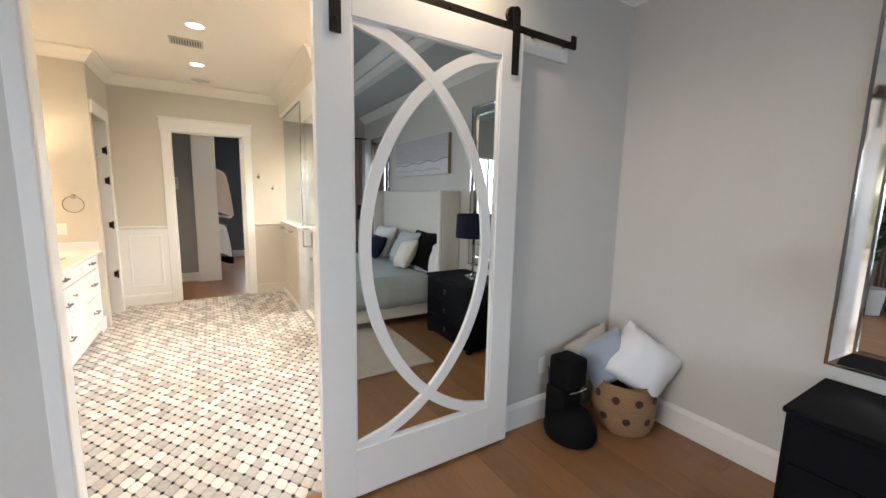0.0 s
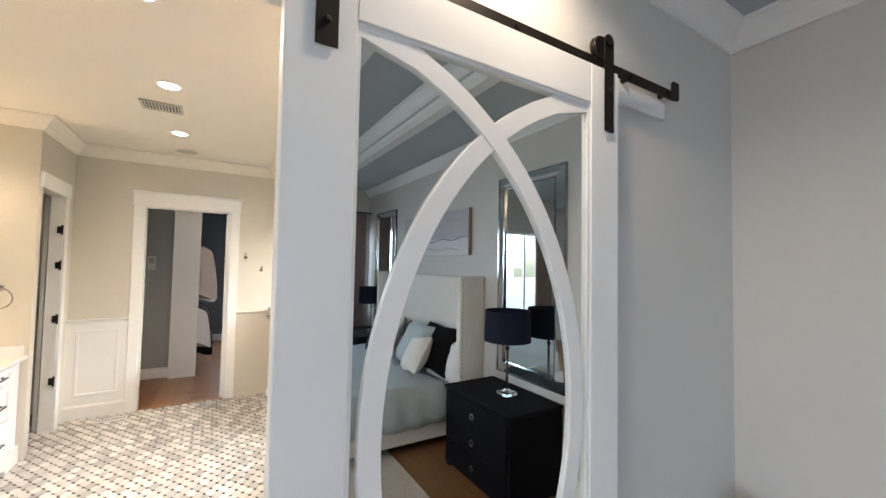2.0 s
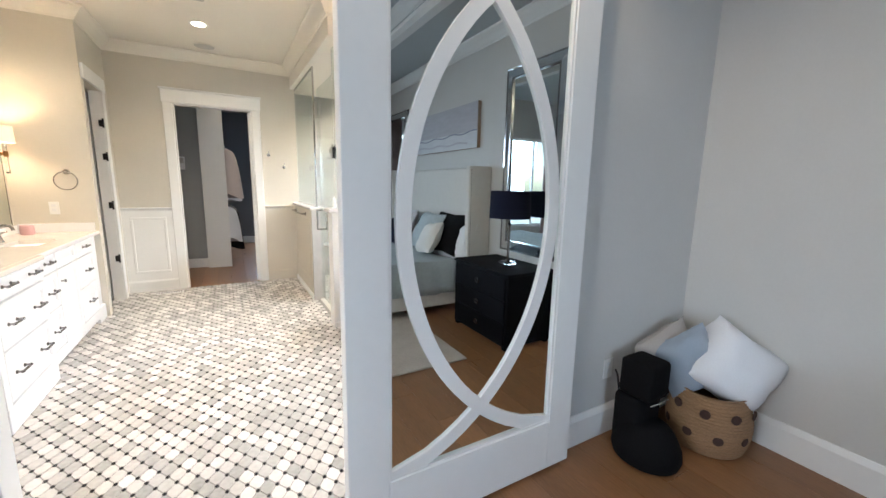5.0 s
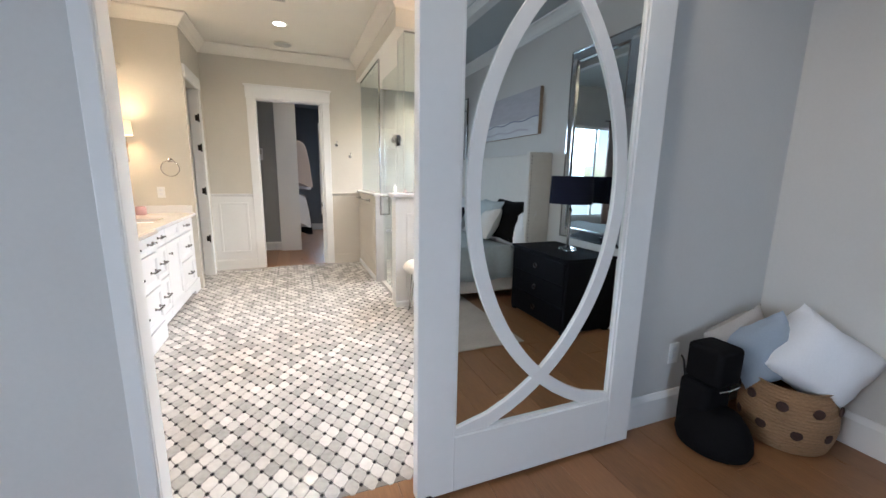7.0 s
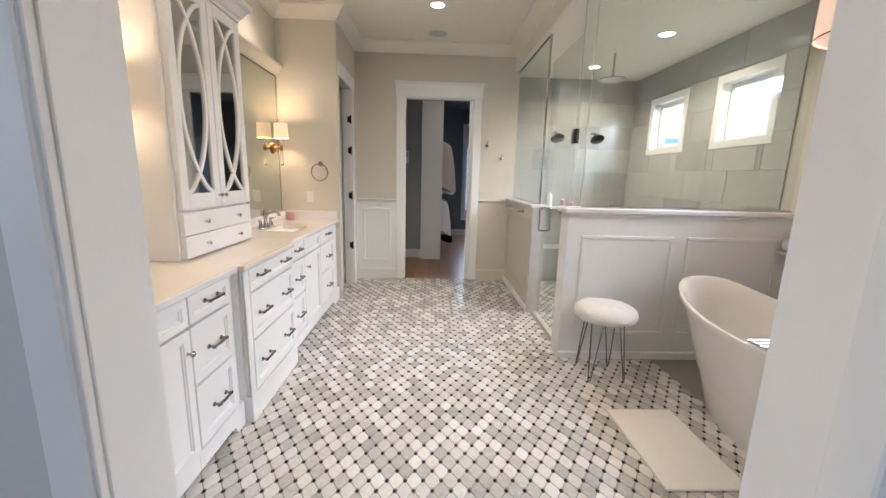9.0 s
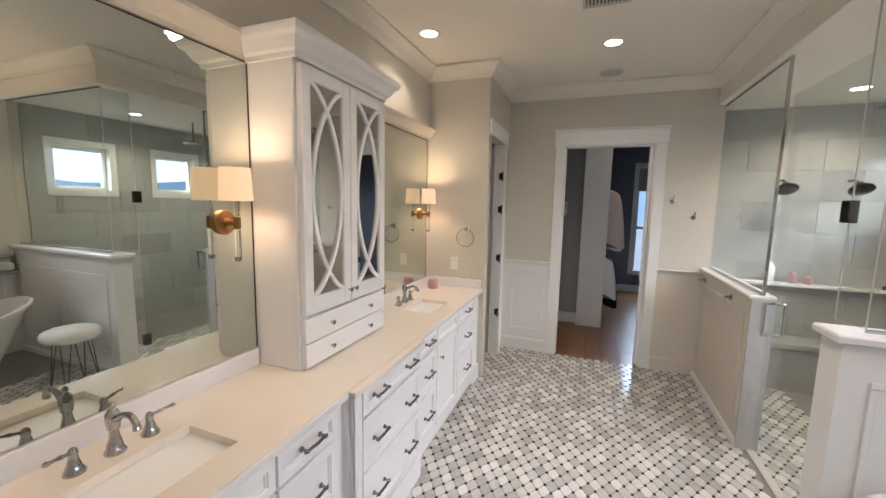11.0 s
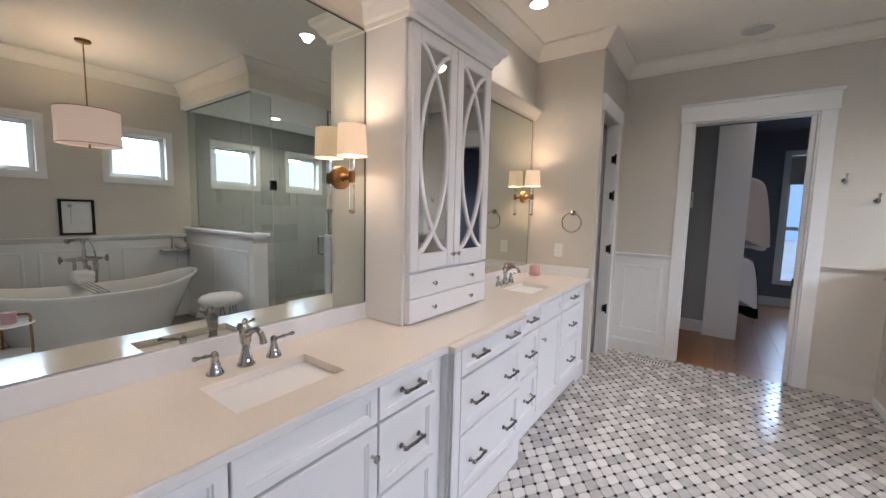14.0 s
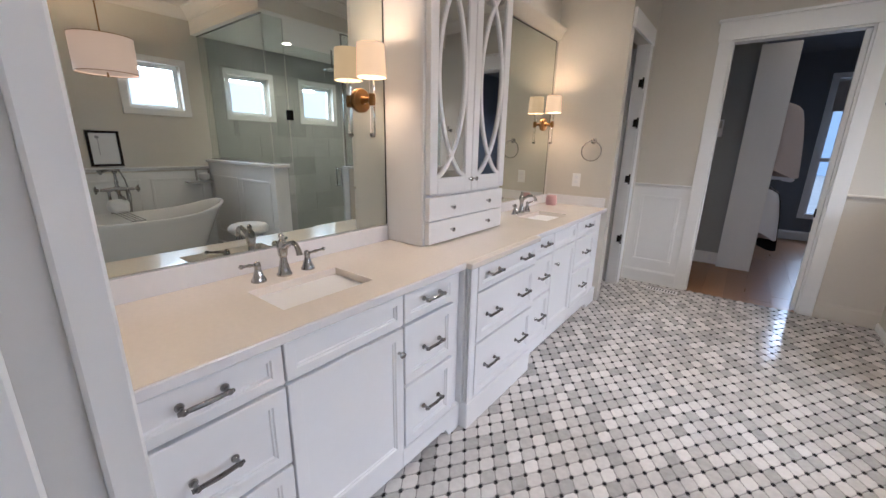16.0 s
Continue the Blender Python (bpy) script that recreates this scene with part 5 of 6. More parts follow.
# ---- bedroom ----
def cushion(bm, w, h, d, m, seed=0.0):
    """A soft pillow: w across, h high, d thick, with pinched corners."""
    n = 14
    grid = {}
    for side in (1, -1):
        for i in range(n + 1):
            for j in range(n + 1):
                u, v = -1 + 2 * i / n, -1 + 2 * j / n
                bulge = (1 - u ** 4) ** 0.6 * (1 - v ** 4) ** 0.6
                pin = 1 - 0.08 * (1 - abs(u)) * abs(v) ** 3 - 0.08 * (1 - abs(v)) * abs(u) ** 3
                if side == -1 and (i in (0, n) or j in (0, n)):
                    grid[side, i, j] = grid[1, i, j]
                    continue
                p = Vector((u * w / 2 * pin, side * d / 2 * bulge + 0.014 * noise.noise((u * 2 + seed, v * 2, side)) + 0.008 * noise.noise((u * 5 + v * 3 + seed, v * 4, side)), v * h / 2 * pin))
                grid[side, i, j] = bm.verts.new(m @ p)
        for i in range(n):
            for j in range(n):
                q = (grid[side, i, j], grid[side, i + 1, j], grid[side, i + 1, j + 1], grid[side, i, j + 1])
                bm.faces.new(q if side == -1 else q[::-1])


def pillow(name, label, w, h, d, m, mat, seed=0.0):
    bm = bmesh.new()
    cushion(bm, w, h, d, m, seed)
    return tagged(part(name, bm, mat, smooth=True), label, "pillow")


bask = thing("basket", "round woven seagrass basket with dark dots", "basket", m=Matrix.Translation((2.45, 1.50, 0)))
bm = bmesh.new()
prof = []
for k in range(41):
    f = k / 40
    r = 0.165 + 0.04 * math.sin(math.pi * min(1, f * 0.95 + 0.1)) + 0.0035 * (k % 2)
    prof.append((r, 0.004 + 0.33 * f))
prof += [(0.175, 0.334), (0.165, 0.32), (0.17, 0.03), (0.01, 0.03)]
lathe(bm, prof, steps=40)
part("weave", bm, "basket", bask, smooth=True)
for row, z, off in ((0, 0.25, 0.0), (1, 0.12, 0.5)):
    for k in range(9):
        t = 2 * math.pi * (k + off) / 9
        bm = bmesh.new()
        lathe(bm, [(0.025, -0.004), (0.025, 0.003), (0.018, 0.006), (0.002, 0.007)], Matrix.Translation((0.203 * math.cos(t), 0.203 * math.sin(t), z)) @ pose(0, 0, 0, 0, 90, math.degrees(t)), 14)
        part("dot", bm, "basketdot", bask)
pillow("pillow", "white cotton pillow standing in the basket", 0.44, 0.40, 0.31, pose(2.54, 1.46, 0.445, -8, 33, -40), "pillowwhite", 1.0)
pillow("pillow", "blue-grey pillow leaning in the basket", 0.34, 0.34, 0.14, pose(2.37, 1.60, 0.45, -10, -30, -36), "pillowblue", 2.0)
# taupe cushion added where a soft shadow lies on the wall
pillow("pillow", "taupe pillow shape in place of soft shade behind the basket", 0.4, 0.34, 0.13, pose(2.36, 1.73, 0.44, 0, -22, -8), "pillowgrey", 3.0)

mach = thing("foot_massager", "black upright foot massager with rounded base", "appliance", m=Matrix.Translation((2.02, 1.60, 0)))
bm = bmesh.new()
lathe(bm, [(0.10, 0), (0.15, 0.006), (0.16, 0.03), (0.155, 0.06), (0.13, 0.1), (0.1, 0.13), (0.06, 0.14), (0.01, 0.142)], Matrix.Translation((-0.01, -0.02, 0)) @ Matrix.Diagonal((1.0, 1.1, 1.45, 1)), 32)
part("base", bm, "blackcloth", mach, "glossy black base", smooth=True)
bm = bmesh.new()
box(bm, -0.1, 0.1, -0.02, 0.14, 0.05, 0.335, 0.04, 3)
part("body", bm, "blackcloth", mach, smooth=True)
bm = bmesh.new()
box(bm, -0.095, 0.085, -0.06, 0.12, 0.335, 0.535, 0.03, 3)
part("head", bm, "blackcloth", mach, smooth=True)
bm = bmesh.new()
tube(bm, [(-0.08, -0.064, 0.33), (0.0, -0.068, 0.327), (0.07, -0.064, 0.33)], 0.003, 6)
part("trim_line", bm, "duct", mach)
bm = bmesh.new()
tube(bm, [(0.0, 0.205, 0.39), (-0.03, 0.17, 0.385), (-0.06, 0.14, 0.36), (-0.07, 0.12, 0.3)], 0.006, 6)
part("power_cord", bm, "gloss", mach)


def nightstand(m, group):
    n = thing("nightstand", "black three-drawer nightstand with silver ring pulls", "nightstand", group, m)
    bm = bmesh.new()
    box(bm, -0.53, 0.0, -0.425, 0.425, 0.025, 0.66, 0.006)
    part("body", bm, "ink", n)
    boxes("top", "ink", [(-0.545, 0.0, -0.435, 0.435, 0.66, 0.685)], n, bevel=0.005)
    for z0, z1 in ((0.05, 0.24), (0.25, 0.44), (0.45, 0.645)):
        d = boxes("drawer_front", "ink", [(-0.545, -0.53, -0.40, 0.40, z0, z1)], n, bevel=0.004)
        for hy in (0.0,):
            b = bmesh.new()
            tube(b, [(-0.555, hy + 0.022 * math.cos(2 * math.pi * k / 16), (z0 + z1) / 2 + 0.022 * math.sin(2 * math.pi * k / 16)) for k in range(17)], 0.005, 6)
            part("ring_pull", b, "chrome", d, "silver ring pull", smooth=True)
    for lx in (-0.5, -0.04):
        for ly in (-0.39, 0.39):
            boxes("leg", "ink", [(lx - 0.025, lx + 0.025, ly - 0.025, ly + 0.025, 0, 0.025)], n)
    return n


def table_lamp(m):
    t = thing("table_lamp", "crystal table lamp with navy drum shade", "table lamp", "bedside lamps", m)
    b = bmesh.new()
    box(b, -0.06, 0.06, -0.06, 0.06, 0, 0.03, 0.004)
    part("foot", b, "crystal", t)
    b = bmesh.new()
    lathe(b, [(0.03, 0.03), (0.012, 0.05), (0.012, 0.36), (0.022, 0.38), (0.008, 0.4), (0.006, 0.46)], steps=16)
    part("stem", b, "chrome", t, smooth=True)
    b = bmesh.new()
    lathe(b, [(0.19, 0.44), (0.192, 0.44), (0.185, 0.69), (0.183, 0.69), (0.19, 0.44)], steps=36, closed=False)
    part("shade", b, "navy", t, "navy drum shade", smooth=True)


def leaning_mirror(m):
    r = thing("framed_wall_mirror", "tall wall mirror with an angled mirrored frame", "mirror", "bedside mirrors", m)
    W, Z0, Z1, F = 0.413, 0.0, 1.815, 0.1
    boxes("mirror_pane", "mirror", [(-0.02, -0.014, -W + F, W - F, Z0 + F, Z1 - F)], r)
    for sx in ((-W, -W + F, Z0, Z1, 1), (W - F, W, Z0, Z1, -1)):
        b = bmesh.new()
        a, c = (sx[0], sx[1]) if sx[4] == 1 else (sx[1], sx[0])
        out = [(a, Z0), (a, Z1), (c, Z1 - F), (c, Z0 + F)]
        vs = [b.verts.new((-0.018 if i in (0, 1) else -0.034, p[0], p[1])) for i, p in enumerate(out)] + [b.verts.new((-0.002, p[0], p[1])) for p in out]
        for q in ((0, 1, 2, 3), (4, 5, 6, 7), (0, 1, 5, 4), (1, 2, 6, 5), (2, 3, 7, 6), (3, 0, 4, 7)):
            b.faces.new([vs[i] for i in q])
        part("frame_strip", b, "bevel", r)
    for o, t, d in ((0.0, 0.012, -0.024), (F - 0.006, 0.012, -0.037)):
        boxes("edge_bead", "chrome", [(d, -0.003, -W + o, -W + o + t, Z0 + o, Z1 - o), (d, -0.003, W - o - t, W - o, Z0 + o, Z1 - o), (d, -0.003, -W + o + t, W - o - t, Z0 + o, Z0 + o + t), (d, -0.003, -W + o + t, W - o - t, Z1 - o - t, Z1 - o)], r)
    for z, zi in ((Z0, Z0 + F), (Z1, Z1 - F)):
        b = bmesh.new()
        out = [(-W, z), (W, z), (W - F, zi), (-W + F, zi)]
        vs = [b.verts.new((-0.018 if i in (0, 1) else -0.034, p[0], p[1])) for i, p in enumerate(out)] + [b.verts.new((-0.002, p[0], p[1])) for p in out]
        for q in ((0, 1, 2, 3), (4, 5, 6, 7), (0, 1, 5, 4), (1, 2, 6, 5), (2, 3, 7, 6), (3, 0, 4, 7)):
            b.faces.new([vs[i] for i in q])
        part("frame_strip", b, "bevel", r)


NS = (0.145, -3.12)
for y in NS:
    nightstand(Matrix.Translation((2.68, y, 0)), "bedside nightstands")
    table_lamp(Matrix.Translation((2.44, y + (0.05 if y > 0 else 0.1), 0.686)))
    leaning_mirror(Matrix.Translation((2.698, y + 0.035, 0.755)))

bed = thing("bed", "upholstered cream bed with nailhead wing headboard", "bed")
HB0, HB1 = -2.66, -0.475
bm = bmesh.new()
box(bm, 2.56, 2.69, HB0, HB1, 0.05, 1.62, 0.025, 3)
part("headboard", bm, "linen", bed, smooth=True)
for y0, y1 in ((HB0 - 0.02, HB0 + 0.05), (HB1 - 0.05, HB1 + 0.02)):
    bm = bmesh.new()
    box(bm, 2.40, 2.692, y0, y1, 0.04, 1.63, 0.018, 2)
    wing = part("headboard_wing", bm, "linen", bed, smooth=True)
    ym = y1 if y1 > -1 else y0
    bm = bmesh.new()
    for k in range(40):
        lathe(bm, [(0.007, 0), (0.005, 0.003), (0.001, 0.004)], Matrix.Translation((2.43, ym, 0.1 + 0.038 * k)) @ pose(0, 0, 0, -90 if y1 > -1 else 90), 6)
    part("nailheads", bm, "chrome", wing)
boxes("bed_rail", "linen", [(0.42, 2.56, HB0 + 0.06, HB0 + 0.13, 0.1, 0.34)], bed, bevel=0.015)
boxes("bed_rail", "linen", [(0.42, 2.56, HB1 - 0.13, HB1 - 0.06, 0.1, 0.34)], bed, bevel=0.015)
boxes("mattress", "pillowwhite", [(0.45, 2.55, HB0 + 0.13, HB1 - 0.13, 0.25, 0.56)], bed, bevel=0.04)
for lx in (0.5, 2.4):
    for ly in (HB0 + 0.1, HB1 - 0.1):
        boxes("leg", "ink", [(lx - 0.03, lx + 0.03, ly - 0.03, ly + 0.03, 0, 0.1)], bed)
# duvet draped over the mattress
bm = bmesh.new()
n, mm = 40, 30
verts = {}
for i in range(n + 1):
    for j in range(mm + 1):
        x = 0.36 + 1.95 * i / n
        s = -1.36 + 2.72 * j / mm
        half_w = 1.02
        a = abs(s)
        if a <= half_w:
            y, z = s, 0.60
        else:
            y, z = math.copysign(half_w + 0.03 * math.sin(min((a - half_w) / 0.1, 1) * math.pi / 2), s), 0.60 - (a - half_w)
        rip = 0.022 * noise.noise((x * 3.1, s * 3.3, 1.7)) + 0.012 * noise.noise((x * 8, s * 8, 4.2))
        if a > half_w:
            y += math.copysign(0.03 * math.sin(x * 9 + 2 * math.sin(x * 3)) * (a - half_w) / 0.3, s)
        verts[i, j] = bm.verts.new((x, (HB0 + HB1) / 2 + y, z + rip))
for i in range(n):
    for j in range(mm):
        bm.faces.new((verts[i, j], verts[i + 1, j], verts[i + 1, j + 1], verts[i, j + 1]))
dv = part("duvet", bm, "duvet", None, "pale blue-green quilted duvet draped over the bed", smooth=True)
tagged(dv, category="duvet")
sol = dv.modifiers.new("thickness", "SOLIDIFY")
sol.thickness = 0.03
BC = (HB0 + HB1) / 2
pillow("pillow", "black cotton pillow against the headboard", 0.66, 0.5, 0.18, pose(2.40, HB1 - 0.42, 0.86, -22, 0, -90), "blackcloth", 4)
pillow("pillow", "black cotton pillow against the headboard", 0.6, 0.42, 0.18, pose(2.40, HB1 - 0.95, 0.84, -22, 0, -88), "blackcloth", 5)
pillow("pillow", "pale grey pillow against the headboard", 0.62, 0.5, 0.2, pose(2.30, HB1 - 0.75, 0.85, -28, 0, -84), "duvet", 6)
pillow("pillow", "cream cushion on the bed", 0.44, 0.4, 0.18, pose(2.20, HB1 - 0.5, 0.80, -30, 8, -82), "linen", 7)
pillow("pillow", "white pillow against the headboard", 0.62, 0.46, 0.2, pose(2.44, HB1 - 0.28, 0.78, -18, 0, -92), "pillowwhite", 8)
pillow("pillow", "white pillow on the far side of the bed", 0.62, 0.5, 0.2, pose(2.36, HB0 + 0.5, 0.84, -25, 0, -92), "pillowwhite", 9)
pillow("pillow", "navy cushion on the far side of the bed", 0.45, 0.36, 0.16, pose(2.14, HB0 + 0.75, 0.79, -30, 0, -92), "navy", 10)
tagged(boxes("rug", "rug", [(-0.6, 1.78, -3.4, 0.54, 0.003, 0.016)], bevel=0.004), "cream wool rug under the bed", "rug")
art = thing("canvas_painting", "grey-blue abstract seascape canvas above the bed", "painting")
AY0, AY1, AZ0, AZ1 = -2.30, -0.705, 1.85, 2.36
boxes("stretcher", "wood", [(2.655, 2.699, AY0, AY1, AZ0, AZ1)], art)
boxes("sky_band", "canvas", [(2.651, 2.655, AY0, AY1, 2.04, AZ1)], art)
boxes("surf_band", "canvaspale", [(2.651, 2.655, AY0, AY1, AZ0, 2.04)], art)
bm = bmesh.new()
ribbon(bm, [(AY0 + 0.01 + 1.58 * k / 24, 2.005 + 0.035 * k / 24 + 0.012 * math.sin(k * 0.9)) for k in range(25)], 0.014, 2.649, 2.6535, "yz")
part("horizon_stroke", bm, "canvasdark", art)
bm = bmesh.new()
ribbon(bm, [(AY0 + 0.1 + 1.3 * k / 24, 1.92 + 0.01 * math.sin(k * 0.7)) for k in range(25)], 0.02, 2.6495, 2.6535, "yz")
part("wave_stroke", bm, "canvas", art)


def curtain(label, along, place, a, b, z0, z1):
    c = thing("curtain", label, "curtain", "bedroom curtains")
    bm = bmesh.new()
    n = 48
    pts = [(a + (b - a) * k / n, 0.035 * math.sin(k * 1.35)) for k in range(n + 1)]
    rows = []
    for z in (z0, (z0 + z1) / 2, z1):
        rows.append([bm.verts.new((place + o, p, z) if along == "y" else (p, place + o, z)) for p, o in pts])
    for r, s in zip(rows, rows[1:]):
        for k in range(n):
            bm.faces.new((r[k], r[k + 1], s[k + 1], s[k]))
    ob = part("panel", bm, "curtain", c, smooth=True)
    ob.modifiers.new("thickness", "SOLIDIFY").thickness = 0.004
    bm = bmesh.new()
    tube(bm, [(place, a - 0.1, z1 + 0.02), (place, b + 0.1, z1 + 0.02)] if along == "y" else [(a - 0.1, place, z1 + 0.02), (b + 0.1, place, z1 + 0.02)], 0.012, 8)
    part("rod", bm, "black", c)


curtain("pinkish taupe floor-length curtain beside the window", "y", -3.08, -1.05, -0.6, 0.02, 2.6)
curtain("pinkish taupe floor-length curtain beside the window", "y", -3.08, 1.0, 1.45, 0.02, 2.6)
curtain("pinkish taupe floor-length curtain beside the window", "x", -3.78, -1.8, -1.28, 0.02, 2.6)
curtain("taupe curtain beside the rear window", "x", -3.8, 2.3, 2.6, 0.02, 2.6)
curtain("taupe curtain beside the rear window", "x", -3.8, 1.75, 2.05, 0.02, 2.6)


def big_window(name, along, place, a, b, z0, z1, bars):
    w = tagged(new(name), "white-framed bedroom window", "window", kind="structure")
    def put(p0, p1, q0, q1, z2, z3):
        return (p0, p1, q0, q1, z2, z3) if along == "y" else (q0, q1, p0, p1, z2, z3)
    t = 0.05
    boxes("window_frame", "white", [put(place, place + 0.06, a, a + t, z0, z1), put(place, place + 0.06, b - t, b, z0, z1), put(place, place + 0.06, a + t, b - t, z0, z0 + t), put(place, place + 0.06, a + t, b - t, z1 - t, z1)], w)
    for k in range(1, bars):
        c = a + (b - a) * k / bars
        boxes("mullion", "white", [put(place + 0.004, place + 0.056, c - 0.025, c + 0.025, z0 + t, z1 - t)], w)
    p = boxes("pane", "pane", [put(place + 0.03, place + 0.034, a + t, b - t, z0 + t, z1 - t)], w)
    p.visible_shadow = False


big_window("bedroom_window_1", "y", -3.3, -0.7, 1.1, 0.5, 2.5, 3)
big_window("bedroom_window_2", "x", -4.02, 2.0, 2.62, 0.9, 2.4, 1)
big_window("bedroom_window_3", "x", -4.02, -1.8, 0.2, 0.5, 2.5, 3)

plant = thing("potted_plant", "tall green leafy plant in a pale pot in the bedroom corner", "plant", m=Matrix.Translation((-2.75, 1.45, 0)))
bm = bmesh.new()
lathe(bm, [(0.13, 0), (0.16, 0.01), (0.19, 0.36), (0.195, 0.38), (0.175, 0.38), (0.17, 0.34), (0.01, 0.34)], steps=28)
part("pot", bm, "paper", plant, "pale ceramic pot", smooth=True)
bm = bmesh.new()
tube(bm, [(0, 0, 0.33), (0.02, 0.01, 0.8), (-0.01, 0.02, 1.3), (0.01, 0.0, 1.7)], [0.018, 0.015, 0.012, 0.006], 8)
part("stem", bm, "wood", plant, smooth=True)
leafrnd = random.Random(5)
for k in range(26):
    turn, z0 = k * 137.5, 0.75 + 1.0 * k / 25
    tilt, size = leafrnd.uniform(20, 60), leafrnd.uniform(0.2, 0.3)
    bm = bmesh.new()
    rows = []
    for r in range(7):
        f = r / 6
        w = 0.34 * size * math.sin(math.pi * min(0.98, f * 0.93 + 0.05)) ** 0.8
        droop = -0.35 * size * f * f
        rows.append([bm.verts.new((size * f, c * w, droop + 0.04 * abs(c) * size)) for c in (-1, -0.5, 0, 0.5, 1)])
    for a, b in zip(rows, rows[1:]):
        for c in range(4):
            bm.faces.new((a[c], a[c + 1], b[c + 1], b[c]))
    bmesh.ops.transform(bm, matrix=pose(0, 0, z0, 0, -tilt, turn), verts=bm.verts)
    part("leaf", bm, "leaf", plant, smooth=True)

copy_thing(plant, Matrix.Translation((-2.0, -3.35, 0)) @ Matrix.Rotation(1.1, 4, "Z"))

# ---- floors, piece by piece ----
def planks(name, label, x0, x1, y0, y1, width, length, seed):
    f = tagged(boxes(name, "subfloor", [(x0, x1, y0, y1, -0.05, -0.003)]), label, "floor", kind="structure")
    rnd = random.Random(seed)
    meshes = {}
    row, x = 0, x0
    while x < x1 - 0.01:
        w = min(width, x1 - x)
        y = y0 - rnd.random() * length
        while y < y1:
            a, b = max(y, y0), min(y + length, y1)
            if b - a > 0.02:
                key = (round(w, 3), round(b - a, 3))
                if key not in meshes:
                    bm = bmesh.new()
                    box(bm, 0.0006, w - 0.0006, 0.0008, b - a - 0.0008, -0.02, 0.0, 0.0015)
                    me = bpy.data.meshes.new("plank")
                    bm.to_mesh(me)
                    bm.free()
                    me.materials.append(M["oak"])
                    meshes[key] = me
                p = new("plank", meshes[key])
                p.parent = f
                p.location = (x, a, 0)
            y += length
        x += width
    return f


planks("floor", "warm brown oak plank floor of the bedroom", -3.2, 2.70, -3.9, 1.90, 0.19, 2.1, 3)
planks("closet_floor", "warm brown oak plank floor of the closet", -1.0, 2.2, 6.48, 10.5, 0.19, 1.9, 4)

tagged(boxes("tile_bed", "grout", [(-2.5, XE, 1.90, 6.48, -0.05, 0.0), (1.0, XE, 6.48, 6.77, -0.05, 0.0), (-2.5, -1.0, 6.48, 6.87, -0.05, 0.0)]), "grey grout bed under the bathroom mosaic", "floor", kind="structure")
mosaic = tagged(new("bathroom_floor"), "white and grey marble diamond mosaic with black dots", "floor", kind="structure")
A, B = 0.083, 0.117
OX, OY = -0.118, 2.23
def diamond(cx, cy, k=1.0):
    """A diamond tile with its four points clipped, as an outline."""
    a, b, c = A / 2 - 0.0022, B / 2 - 0.0028, 0.2
    pts = [(a, 0), (0, b), (-a, 0), (0, -b)]
    out = []
    for n in range(4):
        p, q, r = pts[n - 1], pts[n], pts[(n + 1) % 4]
        out.append((q[0] + c * (p[0] - q[0]), q[1] + c * (p[1] - q[1])))
        out.append((q[0] + c * (r[0] - q[0]), q[1] + c * (r[1] - q[1])))
    return [(cx + k * x, cy + k * y) for x, y in out]


def tile_mesh(name, centres, mat):
    verts, faces = [], []
    for cx, cy, z in centres:
        base = len(verts)
        for k, h in ((1.0, -0.004), (1.0, z - 0.0016), (0.93, z)):
            verts += [(x, y, h) for x, y in diamond(cx, cy, k)]
        for r in (0, 8):
            faces += [(base + r + k, base + r + (k + 1) % 8, base + r + 8 + (k + 1) % 8, base + r + 8 + k) for k in range(8)]
        faces.append(tuple(base + 16 + k for k in range(8)))
    me = bpy.data.meshes.new(name)
    me.from_pydata(verts, [], faces)
    me.materials.append(M[mat])
    return me


rnd = random.Random(11)
far, near, dots = [], [], []
for i in range(-40, 45):
    for j in range(-6, 80):
        x, y = OX + i * A / 2, OY + j * B / 2
        inside = (-1.1 < x < XE - 0.02 and 1.93 < y < 4.2) or (-1.1 < x < 1.02 and 4.1 < y < 6.45) or (-2.4 < x < -1.0 and 5.7 < y < 6.5) or (1.1 < x < XE and 4.3 < y < 6.7)
        if not inside:
            continue
        if (i + j) % 2 == 0:
            dots.append((x, y))
        else:
            z = 0.0035 + 0.0006 * rnd.random()
            (near if -0.55 < x < 0.4 and 1.98 < y < 3.5 and len(near) < 290 else far).append((x, y, z))
ob = new("tile_field", tile_mesh("tile_field", far, "marble"))
ob.parent = mosaic
tagged(ob, "marble mosaic tiles", kind="stuff")
shared = tile_mesh("tile", [(0, 0, 0.0038)], "marblepiece")
for x, y, z in near:
    t = new("tile", shared)
    t.parent = mosaic
    t.location = (x, y, z - 0.0038)
verts, faces = [], []
for x, y in dots:
    base, a, b = len(verts), 0.0086, 0.0112
    for k, h in ((1.0, -0.003), (1.0, 0.0028), (0.85, 0.0036)):
        verts += [(x + k * a, y, h), (x, y + k * b, h), (x - k * a, y, h), (x, y - k * b, h)]
    for r in (0, 4):
        faces += [(base + r + k, base + r + (k + 1) % 4, base + r + 4 + (k + 1) % 4, base + r + 4 + k) for k in range(4)]
    faces.append((base + 8, base + 9, base + 10, base + 11))
me = bpy.data.meshes.new("dot_field")
me.from_pydata(verts, [], faces)
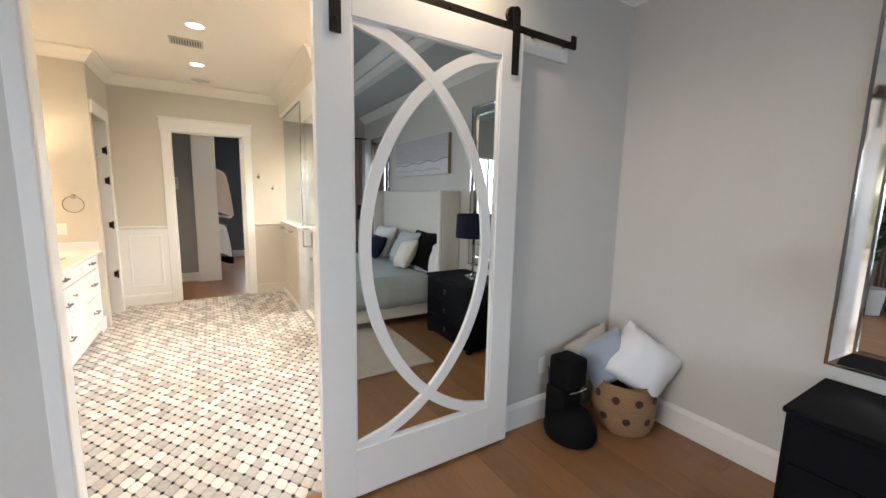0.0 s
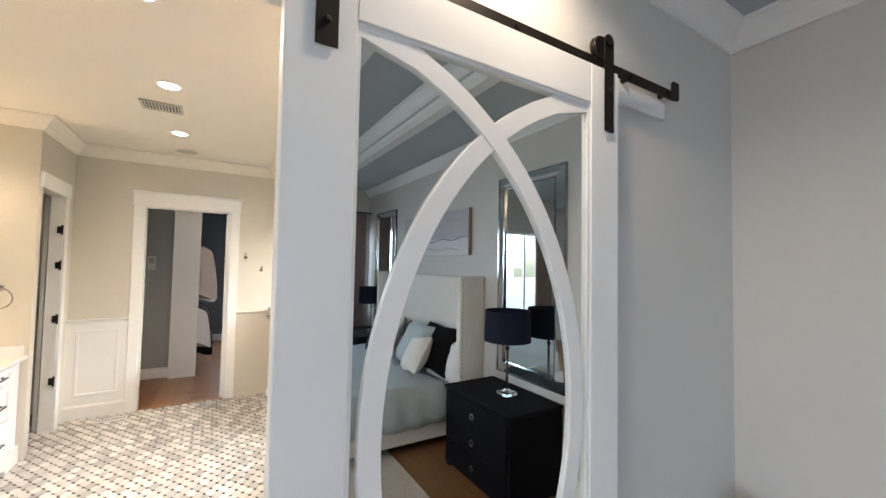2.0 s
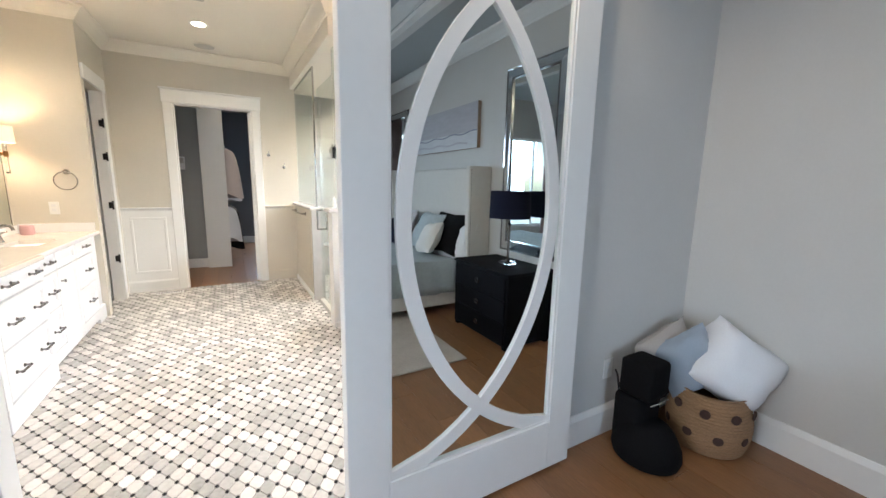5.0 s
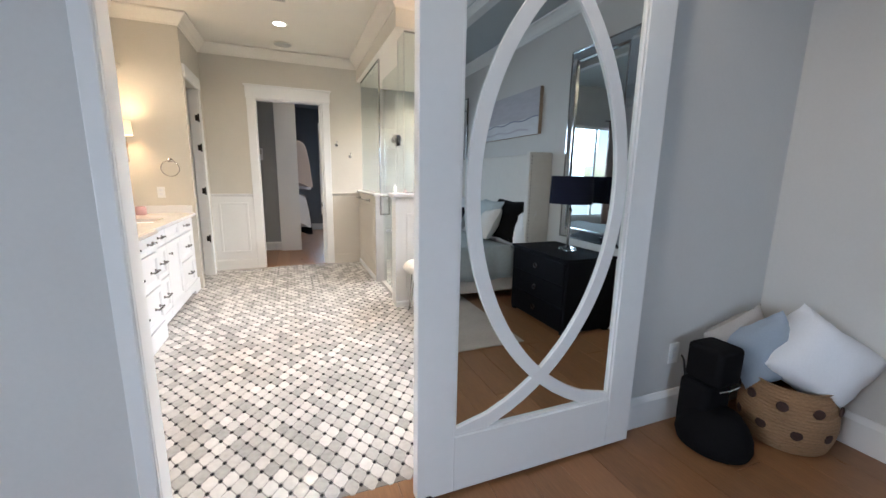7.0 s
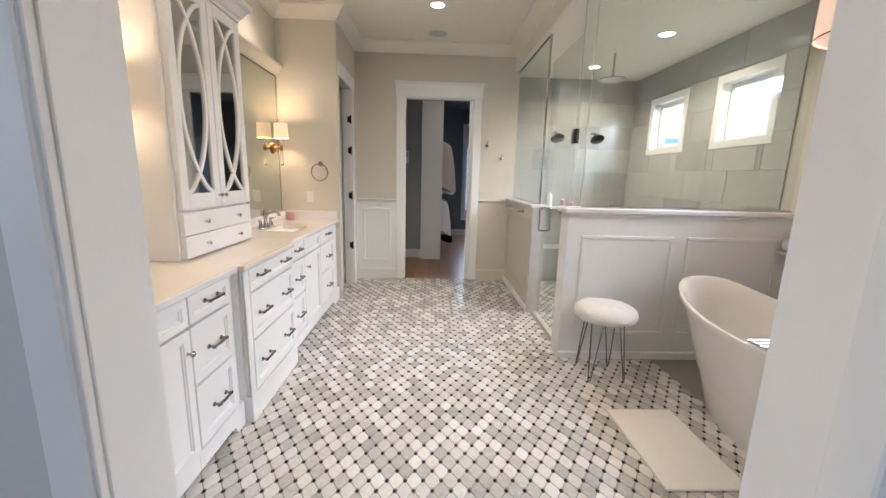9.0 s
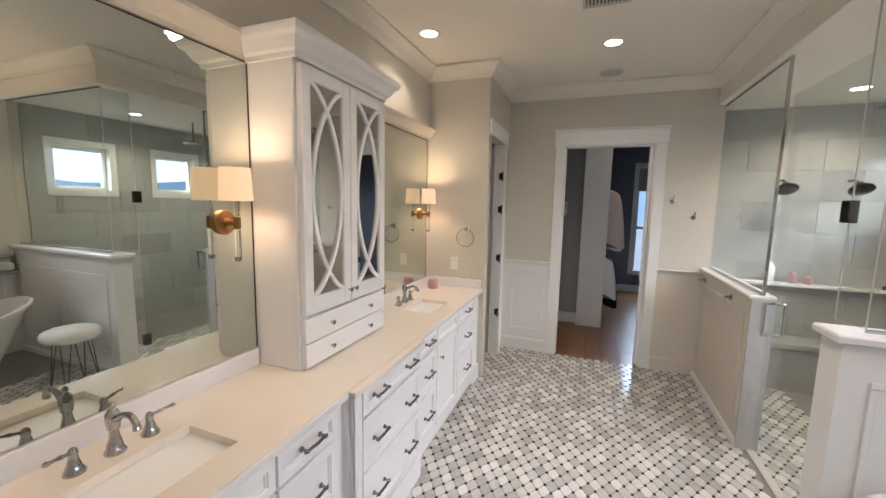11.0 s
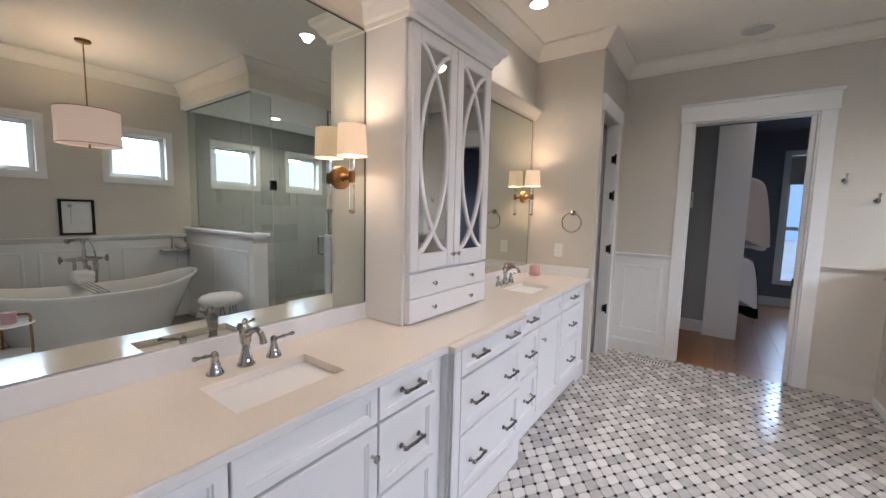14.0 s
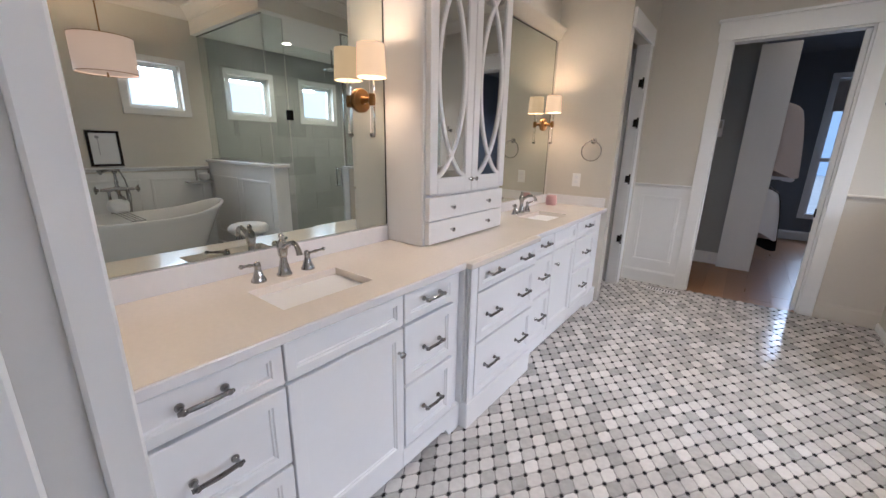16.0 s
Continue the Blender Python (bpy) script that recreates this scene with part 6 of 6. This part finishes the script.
me.materials.append(M["dot"])
ob = new("dot_field", me)
ob.parent = mosaic
tagged(ob, "small black stone dots", kind="stuff")

# shower wall tiles
st = tagged(new("shower_tiles"), "large grey stone tiles on the shower walls", "wall tiles", kind="structure")
def around(rect, hole):
    """The pieces of a rectangle (a0, a1, z0, z1) that a hole leaves."""
    a0, a1, z0, z1 = rect
    h0, h1, k0, k1 = hole
    if a0 >= h1 or a1 <= h0 or z0 >= k1 or z1 <= k0:
        return [rect]
    left = [(a0, h0, z0, z1), (h1, a1, z0, z1), (max(a0, h0), min(a1, h1), z0, k0), (max(a0, h0), min(a1, h1), k1, z1)]
    return [q for q in left if q[1] - q[0] > 0.012 and q[3] - q[2] > 0.012]


def tile_wall(axis, place, a0, a1, z1, size, holes=()):
    """Courses of half-offset tiles on a wall; alike pieces share one mesh."""
    meshes = {}
    rows = math.ceil(z1 / size[1])
    for r in range(rows):
        z, top = r * size[1], min((r + 1) * size[1], z1)
        a = a0 - (size[0] / 2 if r % 2 else 0)
        while a < a1:
            pieces = [(max(a, a0), min(a + size[0], a1), z, top)]
            for hole in holes:
                pieces = [q for p in pieces for q in around(p, hole)]
            for p in pieces:
                w, h = p[1] - p[0], p[3] - p[2]
                if w < 0.015:
                    continue
                key = (round(w, 3), round(h, 3))
                if key not in meshes:
                    b = bmesh.new()
                    box(b, 0.0012, w - 0.0012, 0, 0.012, 0.0012, h - 0.0012, 0.0015)
                    me = bpy.data.meshes.new("tile")
                    b.to_mesh(me)
                    b.free()
                    me.materials.append(M["showertile"])
                    meshes[key] = me
                t = new("tile", meshes[key])
                t.parent = st
                t.matrix_basis = pose(p[0], place - 0.013, p[2]) if axis == "x" else pose(place - 0.0005, p[0], p[2], 0, 0, 90)
            a += size[0]


tile_wall("x", 6.77, 1.06, XE - 0.013, 2.70, (0.6, 0.3))
tile_wall("y", XE, 4.33, 6.757, 2.70, (0.6, 0.3), [(wy - half, wy + half, WZ0, WZ1) for wy in WINDOWS_Y[2:]])
